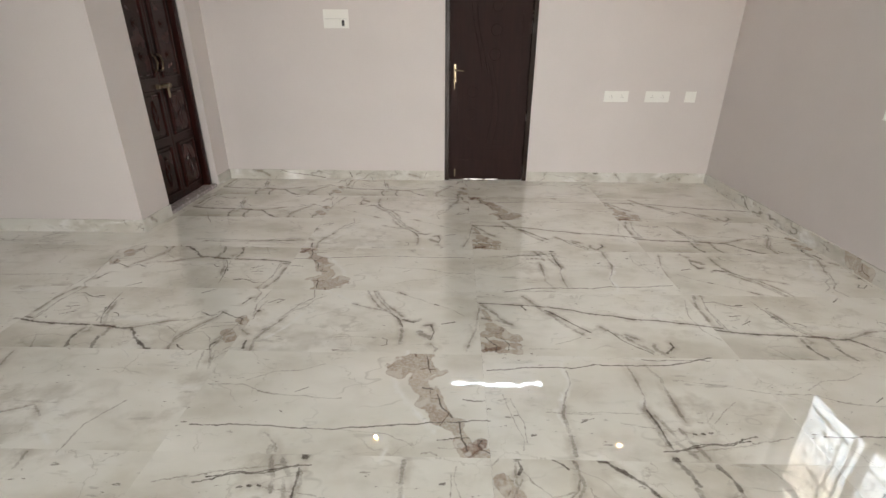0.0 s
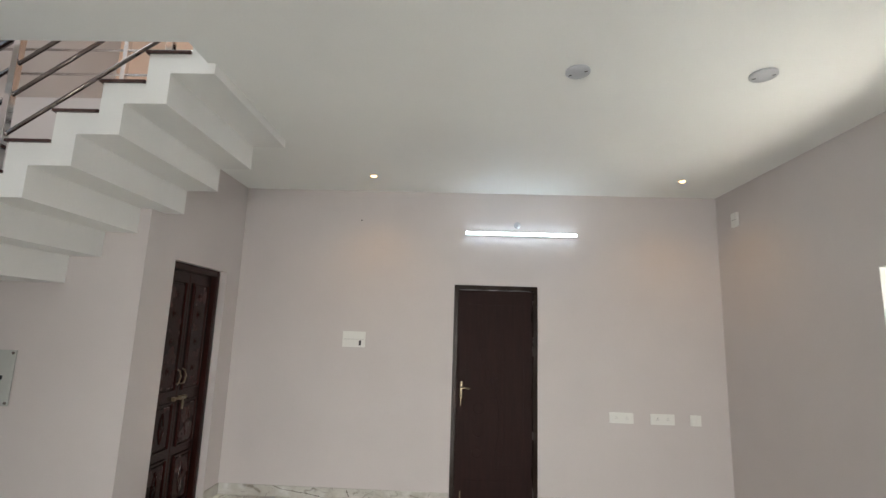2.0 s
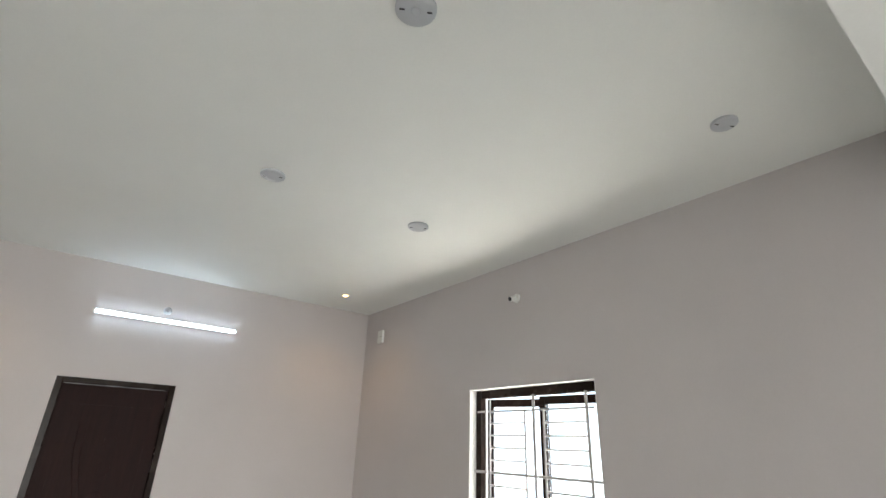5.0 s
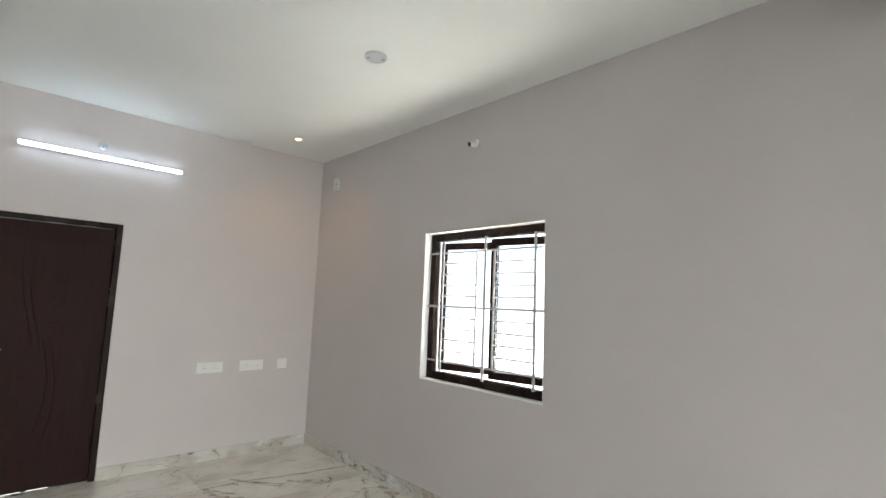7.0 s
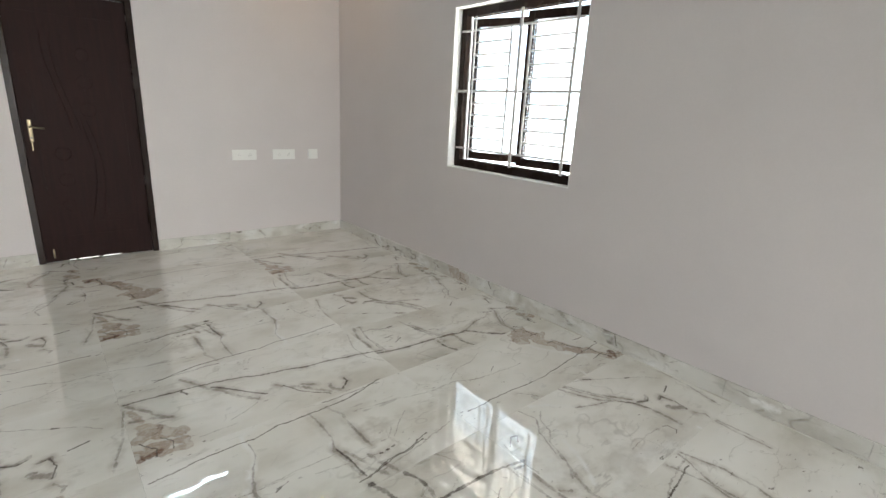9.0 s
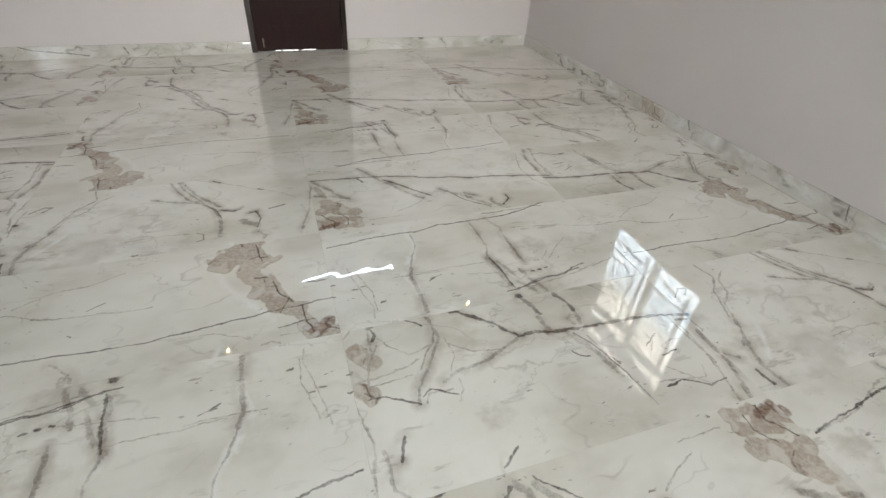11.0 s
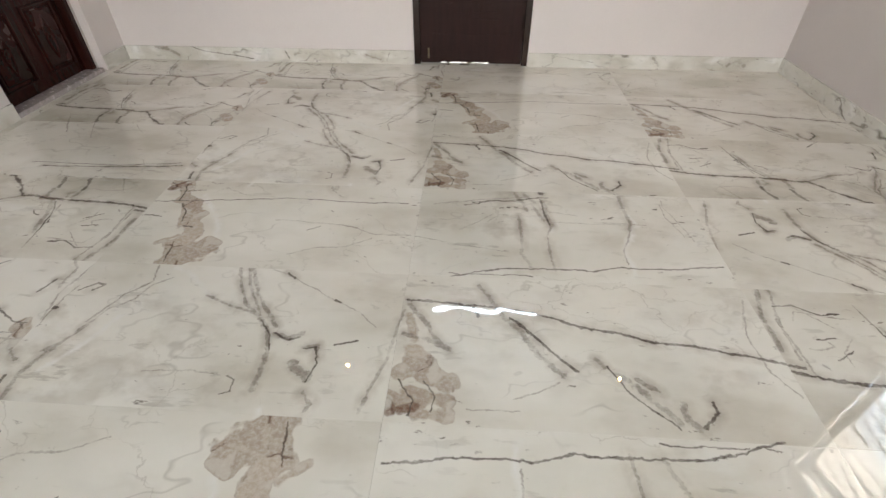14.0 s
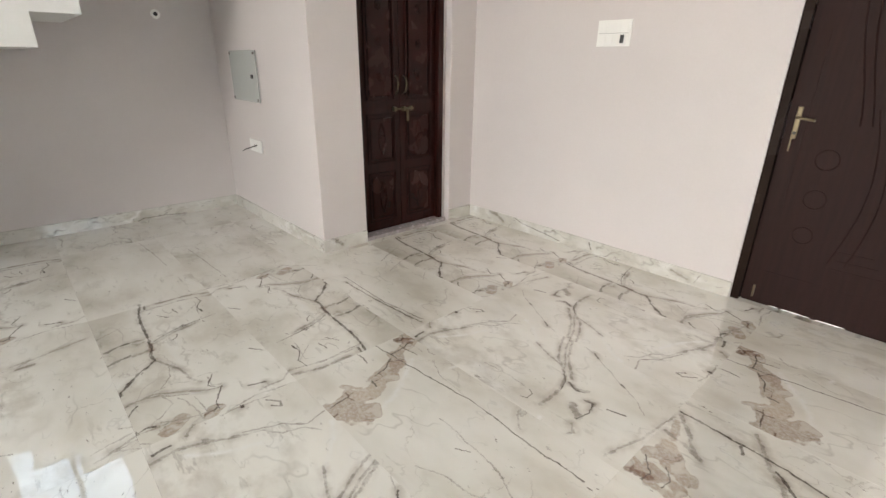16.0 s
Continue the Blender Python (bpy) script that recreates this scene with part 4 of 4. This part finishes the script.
for up, r in ((.185, .012), (.425, .012), (.62, .012), (.83, .022)):
    x1 = -1.575
    part("handrail" if r > .02 else "bar", tube([(-2.87, 2.43, z_rail(-2.87, up)), (x1, 2.43, z_rail(x1, up))], r), M_STEEL, rail, "", True)
for x in (-1.555, -2.46):
    k = round((-1.64 + G_ - x) / G_ - .5)
    zt = 3.146 - R_ * k
    part("post", bx(x - .02, x + .02, 2.41, 2.45, zt, z_rail(x, .83), .004), M_CHROME, rail, "bright square steel post")
    part("base_plate", bx(x - .04, x + .04, 2.392, 2.468, zt, zt + .008, .002), M_STEEL, rail)

part("end_cap", lathe((-1.575, 2.43, z_rail(-1.575, .185)), (.81, 0, .59), [(.013, 0), (.021, .003), (.021, .028), (.012, .034)], None, 14), M_FRAME, rail, "dark end collar of the lowest bar", True)
bal = thing("landing_balustrade", (-2.675, 3.52, UP), "steel balustrade with level bars on the upper landing", "railing")
for z, r in ((3.40, .011), (3.63, .011), (3.85, .011), (4.18, .022)):
    part("handrail" if r > .02 else "bar", tube([(-3.8, 3.52, z), (-1.32, 3.52, z)], r), M_CHROME, bal, "", True)
for x in (-3.6, -2.675, -1.4):
    part("post", bx(x - .02, x + .02, 3.50, 3.54, UP, 4.18, .004), M_CHROME, bal)

# room door in the north wall
door = thing("door_1", (.52, YN, 0), "closed dark brown moulded-skin door in a glossy dark frame", "door", "", "structure")
fr = bx(.10, .146, YN + .008, YN + .11, 0, 2.10, .004)
part("door_frame", fr, M_FRAME, door, "glossy dark brown door jamb")
part("door_frame", bx(.904, .948, YN + .008, YN + .11, 0, 2.10, .004), M_FRAME, door)
part("door_frame", bx(.146, .904, YN + .008, YN + .11, 2.056, 2.10, .004), M_FRAME, door)
part("door_stop", bx(.146, .16, YN + .0802, YN + .11, 0, 2.056, 0), M_FRAME, door)
part("door_stop", bx(.89, .904, YN + .0802, YN + .11, 0, 2.056, 0), M_FRAME, door)
leaf = part("door_leaf", bx(.1463, .9037, YN + .045, YN + .08, .0085, 2.052, .002), M_LEAF, door)
YF = YN + .0455
for cx, cz, r in ((.369, .877, .052), (.366, .665, .050), (.359, .461, .046), (.57, 1.216, .052), (.575, 1.43, .05), (.58, 1.63, .046)):
    part("moulded_ring", tube([(cx + r * math.cos(a), YF, cz + r * math.sin(a)) for a in (2 * math.pi * k / 28 for k in range(29))], .0045, None, 6, False), M_LEAF, leaf)
for off, ph in ((0, 0), (.055, .25)):
    part("moulded_curve", tube([(.50 + off + .07 * math.sin(3.0 * s + ph), YF, .34 + .80 * s) for s in (k / 24 for k in range(25))], .0045, None, 6), M_LEAF, leaf)
    part("moulded_curve", tube([(.40 + off + .06 * math.sin(3.0 * s + 2 + ph), YF, 1.06 + .72 * s) for s in (k / 24 for k in range(25))], .0045, None, 6), M_LEAF, leaf)
for z in (.31, .36, .41):
    part("moulded_bar", bx(.53, .74 - (z - .31) * .6, YF - .003, YF + .004, z, z + .008, .002), M_LEAF, leaf)
for x0, x1, z0, z1 in ((.23, .82, .205, .211), (.23, .82, 1.90, 1.906), (.23, .236, .6, 1.5), (.815, .821, .45, 1.6)):
    part("moulded_line", bx(x0, x1, YF - .0025, YF + .003, z0, z1, .001), M_LEAF, leaf)
plate = part("handle_plate", bx(.182, .208, YF - .010, YF - .0005, .970, 1.135, .0045), M_BRASS, leaf, "brass lock plate with lever")
part("lever", tube([(.195, YF - .008, 1.08), (.195, YF - .045, 1.08), (.21, YF - .05, 1.08), (.280, YF - .05, 1.072)], .007, None, 10), M_BRASS, plate, "", True)
part("keyhole", lathe((.195, YF - .010, 1.00), (0, -1, 0), [(.008, 0), (.008, .004), (.006, .006)]), M_BLACK, plate)
part("key", bx(.188, .196, YF - .030, YF - .027, .905, .985, .001), M_BRASS, plate, "key hanging in the lock")
part("tower_bolt", bx(.20, .212, YF - .012, YF - .001, .035, .11, .003), M_BRASS, leaf)
for z in (.3, 1.05, 1.8):
    part("hinge", tube([(.899, YF - .004, z - .05), (.899, YF - .004, z + .05)], .007, None, 10), M_FRAME, door)
part("door_sill", bx(.1002, .9478, YN - .0008, YN + .148, -.13, -.0004), MARBLES["north"], door, "marble strip under the door")
# made-up blocks that break the light under the leaf into dashes
for x0, x1 in ((.149, .30), (.345, .36), (.50, .53), (.66, .90)):
    part("gap_light_block", bx(x0, x1, YN + .05, YN + .075, .0, .010), M_FRAME, door)

# carved entrance door
gate = thing("door_2", (XN, 4.12, 0), "closed reddish dark teak double door with carved panels", "door", "", "structure")
XD = XN - .10
DYF = DY1 - .03
for y0, y1, z0, z1 in ((DY0, DY0 + .05, .012, DZ), (DYF - .05, DYF, .012, DZ), (DY0 + .05, DYF - .05, DZ - .06, DZ)):
    part("door_frame", bx(XN - .145, XN - .055, y0, y1, z0, z1, .005), M_TEAK, gate)
    part("frame_bead", bx(XN - .055, XN - .047, y0 + .008, y1 - .008, z0 + .004, z1 - .008, .003), M_TEAK, gate)
part("reveal", bx(XN - .149, XN - .062, DYF + .0005, DY1 - .0005, .001, DZ - .001), M_WALL, gate, "painted reveal strip beside the frame")
part("door_sill", bx(XN - .149, XN - .002, DY0 + .001, DYF - .001, .001, .03, .003), M_THRESH, gate, "pale grey granite threshold")
mid = (DY0 + DYF) / 2
for ya, yb in ((DY0 + .052, mid - .0015), (mid + .0015, DYF - .052)):
    lf = part("door_leaf", bx(XD - .035, XD, ya, yb, .032, DZ - .062, .003), M_TEAK, gate)
    pa, pb = ya + .065, yb - .065
    for z0, z1, tall in ((1.06, DZ - .16, True), (.59, .945, False), (.115, .495, False)):
        for q in ((pa - .012, pb + .012, z0 - .012, z0), (pa - .012, pb + .012, z1, z1 + .012), (pa - .012, pa, z0, z1), (pb, pb + .012, z0, z1)):
            part("panel_bead", bx(XD, XD + .017, q[0], q[1], q[2], q[3], .005), M_TEAK, lf)
        pn = part("panel", bx(XD + .0005, XD + .010, pa + .016, pb - .016, z0 + .02, z1 - .02, .009), M_CARVE, lf, "carved raised panel")
        cy = (pa + pb) / 2
        if tall:
            for zc in (1.22, 1.46, 1.70, 1.86):
                part("carved_flower", lathe((XD + .010, cy, zc), (1, 0, 0), [(.032, 0), (.028, .006), (.014, .004), (.010, .011), (.004, .012)], None, 10), M_CARVE, pn)
        else:
            for s in (-1, 1):
                part("carved_leaf", tube([(XD + .011, cy + s * .028 * math.sin(3.1 * k / 12), z0 + .06 + (z1 - z0 - .12) * k / 12) for k in range(13)], .007, None, 8), M_CARVE, pn)
            part("carved_flower", lathe((XD + .010, cy, (z0 + z1) / 2), (1, 0, 0), [(.03, 0), (.024, .007), (.010, .005), (.008, .011)], None, 10), M_CARVE, pn)
    hy = mid - .04 if ya < mid - .1 else mid + .04
    part("pull_handle", tube([(XD + .001, hy, 1.10), (XD + .03, hy, 1.115), (XD + .042, hy, 1.165), (XD + .03, hy, 1.215), (XD + .001, hy, 1.23)], .007, None, 10), M_BRASS, lf, "curved brass pull handle", True)
bolt = part("sliding_bolt", tube([(XD + .022, mid - .07, .985), (XD + .022, mid + .12, .985)], .008, None, 10), M_BRASS, gate, "brass sliding door bolt", True)
for y in (mid - .06, mid + .03, mid + .10):
    part("bolt_bracket", bx(XD + .0005, XD + .03, y - .012, y + .012, .968, 1.002, .003), M_BRASS, bolt)
part("bolt_hasp", bx(XD + .026, XD + .034, mid + .045, mid + .068, .89, .985, .003), M_BRASS, bolt)

# window with grille and two open casements
win = thing("window_1", (XE, 2.42, WZ0), "dark brown casement window with white bar grille, sashes ajar", "window", "", "structure")
# the lining of the reveal
for b in ((XE + .001, XE + .199, WY0, WY0 + .006, WZ0 + .006, WZ1 - .006), (XE + .001, XE + .199, WY1 - .006, WY1, WZ0 + .006, WZ1 - .006), (XE - .002, XE + .199, WY0, WY1, WZ1 - .006, WZ1), (XE - .004, XE + .199, WY0, WY1, WZ0, WZ0 + .006)):
    part("reveal", bx(*b), M_REVEAL, win, "white plaster reveal")
FX0, FX1 = XE + .068, XE + .132
y0, y1, z0, z1 = WY0 + .007, WY1 - .007, WZ0 + .007, WZ1 - .007
for b in ((y0, y0 + .046, z0, z1), (y1 - .058, y1, z0, z1), (y0 + .046, y1 - .058, z0, z0 + .062), (y0 + .046, y1 - .058, z1 - .062, z1)):
    part("window_frame", bx(FX0, FX1, b[0], b[1], b[2], b[3], .006), M_FRAME, win)
for hy, wid, turn in ((2.955, .505, 20), (2.405, .505, 11)):
    m = Matrix.Translation((FX1 + .012, hy, 0)) @ Matrix.Rotation(radians(turn), 4, "Z")
    sash = None
    for b in ((-.048, 0, 0, 1), (-wid, -wid + .048, 0, 1), (-wid + .048, -.048, 0, .055), (-wid + .048, -.048, .945, 1)):
        za, zb = z0 + .065, z1 - .065
        q = part("sash_rail", bx(-.018, .018, b[0], b[1], za + (zb - za) * b[2], za + (zb - za) * b[3], .004, None, m), M_FRAME, sash or win)
        sash = sash or q
    pane = part("pane", bx(-.003, .003, -wid + .05, -.05, z0 + .13, z1 - .13, 0, None, m), M_GLASS, sash, "clear glass pane")
    pane.visible_shadow = False
GX = XE + .043
grille = part("grille", bx(GX - .004, GX + .004, WY0 + .02, WY1 - .02, 1.507, 1.525, .001), M_GRILL, win, "white painted steel bar grille")
for z in (1.085, 1.945):
    part("flat_bar", bx(GX - .004, GX + .004, WY0 + .05, WY1 - .05, z - .007, z + .007, .001), M_GRILL, grille)
for y, z0g, z1g, w in ((2.865, 1.0, 2.04, .006), (2.822, 1.0, 2.04, .007), (2.46, 1.09, 1.94, .007), (2.375, .99, 2.05, .011), (2.285, 1.09, 1.94, .007), (1.925, .99, 2.05, .010)):
    part("upright_bar", bx(GX - .012, GX - .004, y - w, y + w, z0g, z1g, .001), M_GRILL, grille)
for ya, yb in ((2.46, 2.84), (1.925, 2.30)):
    for k in range(11):
        z = 1.085 + .86 * (k + .0) / 10
        if k in (0, 5, 10):
            continue
        part("cross_bar", tube([(GX, ya, z), (GX, yb, z)], .0065, None, 8), M_GRILL, grille, "", True)

# stair window, seen only in the polished floor; the wide opening is unseen
sw = thing("window_2", (XW, 1.53, 1.7), "tall stair window with dark frame and slanting grille", "window", "", "structure")
for b in ((1.1, 1.15, 1.7, 3.0), (1.92, 1.97, 1.7, 3.0), (1.15, 1.92, 1.7, 1.75), (1.15, 1.92, 2.95, 3.0), (1.515, 1.555, 1.75, 2.95)):
    part("window_frame", bx(XW - .13, XW - .07, b[0], b[1], b[2], b[3], .005), M_FRAME, sw)
for k in range(10):
    part("grille_bar", tube([(XW - .04, 1.12, 1.78 + .12 * k), (XW - .04, 1.95, 1.78 + .12 * k)], .006, None, 8), M_GRILL, sw)

# lights
tubel = thing("tube_light", (.775, YN, 2.64), "lit white tube light batten on the wall", "wall light")
part("batten", bx(.20, 1.35, YN - .018, YN - .001, 2.618, 2.664, .004), M_PLAST, tubel)
part("diffuser", tube([(.205, YN - .028, 2.641), (1.345, YN - .028, 2.641)], .011, None, 14), M_TUBE, tubel, "glowing cool white diffuser", True)
for x in (.198, 1.346):
    part("end_cap", bx(x - .006, x + .010, YN - .042, YN - .002, 2.626, 2.656, .003), M_PLAST, tubel)
rose = thing("ceiling_rose", (.735, YN, 2.735), "white plastic wiring rose above the tube light", "wiring box")
part("cover", lathe((.735, YN - .001, 2.735), (0, -1, 0), [(.034, 0), (.034, .018), (.028, .026), (.010, .028)]), M_COVER, rose, "", True)
part("cable_hole", lathe((.735, YN - .029, 2.725), (0, -1, 0), [(.005, 0), (.004, .002)], None, 10), M_BLACK, rose)


def downlight(x, y):
    d = thing("downlight", (x, y, H), "small recessed ceiling spotlight glowing warm", "ceiling light", "row of ceiling spotlights")
    part("trim_ring", lathe((x, y, H - .001), (0, 0, -1), [(.046, 0), (.045, .004), (.034, .006), (.033, .001)]), M_PLAST, d, "", True)
    part("lens", lathe((x, y, H - .004), (0, 0, -1), [(.024, 0), (.022, .004), (.012, .006)]), M_LED, d, "glowing warm lens", True)
    sp = bpy.data.lights.new("spot_beam", "SPOT")
    sp.energy, sp.color, sp.spot_size, sp.spot_blend, sp.shadow_soft_size = SPOT_W, (1, .6, .22), radians(125), .9, .012
    s = new("spot_beam", sp)
    s.matrix_world = look((x, y, H - .02), (x, y, 0))


downlight(-.70, 4.335)
downlight(2.20, 4.30)


def cover_plate(x, y, r, ring=False):
    d = thing("ceiling_cover_plate", (x, y, H), "round white plastic cover plate on the ceiling", "cover plate", "round plates on the ceiling")
    part("disc", lathe((x, y, H - .001), (0, 0, -1), [(r, 0), (r, .010), (r - .006, .014), (r * .4, .0145)], None, 36), M_COVER, d, "", True)
    for s in (-1, 1):
        part("screw_slot", bx(s * r * .66 - .009, s * r * .66 + .009, -.003, .003, H - .0175, H - .0135, .001, None, Matrix.Translation((x, y, 0)) @ Matrix.Rotation(radians(-30), 4, "Z")), M_BLACK, d)
    if ring:
        part("centre_knob", lathe((x, y, H - .0155), (0, 0, -1), [(.019, 0), (.018, .003), (.012, .003)]), M_COVER, d, "", True)


cover_plate(.775, 2.42, .068)
cover_plate(1.787, 2.43, .070)
cover_plate(-1.16, 1.70, .082)
cover_plate(.76, .993, .072, True)
cover_plate(2.18, .606, .056)


# switches and sockets
def switchboard(x0, x1, y, z0, z1, cols, rows, label, big=False):
    d = thing("switch_board", ((x0 + x1) / 2, y, z0), label, "switch board", "white switch boards")
    part("plate", bx(x0, x1, y - .012, y - .001, z0, z1, .003), M_PLAST, d)
    mx, mz = .014, .012
    cw, ch = (x1 - x0 - 2 * mx) / cols, (z1 - z0 - 2 * mz) / rows
    for i in range(cols):
        for j in range(rows):
            xa, za = x0 + mx + cw * i, z0 + mz + ch * j
            part("rocker", bx(xa + .0015, xa + cw - .0015, y - .016, y - .0115, za + .0015, za + ch - .0015, .002), M_PLAST, d)
    for j in range(1, rows):
        part("gap_line", bx(x0 + mx, x1 - mx, y - .0128, y - .0118, z0 + mz + ch * j - .0014, z0 + mz + ch * j + .0014), M_PLASTG, d)
    return d


def socket_holes(d, x, y, z):
    for dx, dz in ((0, .010), (-.009, -.007), (.009, -.007)):
        part("socket_hole", lathe((x + dx, y - .0155, z + dz), (0, -1, 0), [(.003, 0), (.003, .0012)], None, 8), M_BLACK, d)


sb = switchboard(-1.02, -.787, YN, 1.437, 1.594, 4, 2, "large white switch board with two rows of rockers")
part("fan_regulator", bx(-.85, -.826, YN - .024, YN - .015, 1.455, 1.505, .003), M_BLACK, sb, "dark indicator switch")
for x0, x1, n in ((1.637, 1.868, 4), (2.03, 2.26, 4), (2.41, 2.512, 2)):
    d = switchboard(x0, x1, YN, .802, .902, n, 1, "low white socket plate on the painted wall")
    if n == 4:
        socket_holes(d, x0 + .065, YN, .852)
        socket_holes(d, x1 - .065, YN, .852)
d = switchboard(-3.31, -3.075, YP, .605, .705, 3, 1, "white socket plate with a loose wire below the panel")
socket_holes(d, -3.2, YP, .655)
part("loose_wire", tube([(-3.15, YP - .016, .665), (-3.18, YP - .05, .65), (-3.23, YP - .085, .63), (-3.27, YP - .095, .61)], .004, None, 8), M_BLACK, d, "", True)

db = thing("electric_panel", (-3.235, YP, 1.01), "grey-green frosted electric distribution panel on the wall", "electric panel")
part("back_box", bx(-3.49, -2.985, YP - .010, YP - .001, 1.02, 1.385, .003), M_PLAST, db)
dbc = part("cover", bx(-3.50, -2.975, YP - .020, YP - .010, 1.012, 1.395, .004), M_PANELG, db, "frosted glass cover")
part("knob", bx(-3.075, -3.045, YP - .032, YP - .020, 1.19, 1.22, .004), M_BLACK, dbc)
for x in (-3.48, -2.995):
    for z in (1.032, 1.375):
        part("corner_screw", lathe((x, YP - .020, z), (0, -1, 0), [(.010, 0), (.010, .004), (.006, .007)], None, 14), M_STEEL, dbc, "", True)

cc = thing("security_camera", (XE, 2.49, 2.775), "small white wall security camera with black lens", "security camera")
part("mount", lathe((XE - .001, 2.47, 2.775), (-1, 0, 0), [(.036, 0), (.035, .010), (.026, .018)]), M_PLAST, cc, "", True)
body = part("body", tube([(XE - .014, 2.478, 2.775), (XE - .034, 2.488, 2.772), (XE - .052, 2.494, 2.766)], .022, None, 16), M_PLAST, cc, "", True)
part("lens", lathe((XE - .0525, 2.4945, 2.766), (-.90, .25, -.34), [(.019, 0), (.018, .005), (.010, .007)], None, 16), M_BLACK, cc, "black lens")
jb = thing("junction_box", (XE, 4.5, 2.70), "white plastic junction box high on the wall", "junction box")
part("box", bx(XE - .024, XE - .001, 4.455, 4.555, 2.70, 2.835, .004), M_PLAST, jb)
part("lid_seam", bx(XE - .0255, XE - .0235, 4.465, 4.545, 2.765, 2.768), M_PLASTG, jb)
hk = thing("wall_hook", (-.90, YN, 2.75), "tiny dark hook hole in the painted wall", "wall hook")
part("hook", lathe((-.90, YN - .001, 2.753), (0, -1, 0), [(.008, 0), (.007, .004), (.003, .012)], None, 10), M_BLACK, hk)
ho = thing("wall_outlet", (XW, 2.909, 1.66), "small white plate with a dark cable hole", "cable outlet")
part("plate", lathe((XW + .001, 2.909, 1.66), (1, 0, 0), [(.035, 0), (.035, .006), (.028, .009)]), M_PLAST, ho, "", True)
part("cable_hole", lathe((XW + .010, 2.909, 1.66), (1, 0, 0), [(.016, 0), (.014, .003)], None, 14), M_BLACK, ho)


# skirting of marble, laid in lengths
def skirting(name, axis, at, sign, a, b, label):
    s = thing(name, (at, a, 0) if axis == "y" else (a, at, 0), label, "skirting", "", "structure")
    n = max(1, round((b - a) / .6))
    for i in range(n):
        p, q = a + (b - a) * i / n + .0006, a + (b - a) * (i + 1) / n - .0006
        lo, hi = sorted((at + sign * .0005, at + sign * .011))
        bm = bx(p, q, lo, hi, .0005, .10, .0015) if axis == "x" else bx(lo, hi, p, q, .0005, .10, .0015)
        part("skirting_tile", bm, MARBLES[name.split("_")[1]], s)


LBL = "veined marble skirting along the wall"
skirting("baseboard_north_a", "x", YN, -1, XN + .012, .098, LBL)
skirting("baseboard_north_b", "x", YN, -1, .950, XE - .012, LBL)
skirting("baseboard_east", "y", XE, -1, YS, YN - .001, LBL)
skirting("baseboard_nook_a", "y", XN, 1, YP - .010, DY0 - .001, LBL)
skirting("baseboard_nook_b", "y", XN, 1, DY1 + .001, YN - .001, LBL)
skirting("baseboard_panel", "x", YP, -1, XW + .012, XN - .001, LBL)
skirting("baseboard_west", "y", XW, 1, .3, YP - .001, LBL)

# floor tiles, 1.2 by 0.6 m
TX, TY, OX, OY = 1.213, .6065, .335, 1.265
columns = [(max(XW + .001, OX + TX * i), min(XE - .001, OX + TX * (i + 1))) for i in range(-4, 3)]
rows_y = [(max(YS + .001, OY + TY * j), min(YN - .001, OY + TY * (j + 1))) for j in range(-11, 6)]
PATTERNS = {k: marble("floor_marble", 100 + i, v, .3) for i, (k, v) in enumerate(sorted(VEINS.items()))}
PLAIN = [marble("floor_marble", 300 + i, [], .6) for i in range(3)]
meshes = {}
for i, (xa, xb) in zip(range(-4, 3), columns):
    for j, (ya, yb) in zip(range(-11, 6), rows_y):
        if xb - xa < .012 or yb - ya < .012:
            continue
        pattern, turned = LAYOUT.get((i, j), (None, (i + j) % 2))
        cx, cy, way = OX + TX * (i + .5), OY + TY * (j + .5), -1 if turned else 1
        x0, x1 = sorted(((xa + .0002 - cx) * way, (xb - .0002 - cx) * way))
        y0, y1 = sorted(((ya + .0002 - cy) * way, (yb - .0002 - cy) * way))
        key = (pattern or (i * 2 + j) % 3, *(round(q, 3) for q in (x0, x1, y0, y1)))
        if key not in meshes:
            meshes[key] = finish("floor_tile", bx(x0, x1, y0, y1, -.0105, 0, .0003), PATTERNS[pattern] if pattern else PLAIN[(i * 2 + j) % 3])
        tile = new("floor_tile", meshes[key])
        tile.parent = floor
        tile.location, tile.rotation_euler = (cx, cy, 0), (0, 0, math.pi if turned else 0)
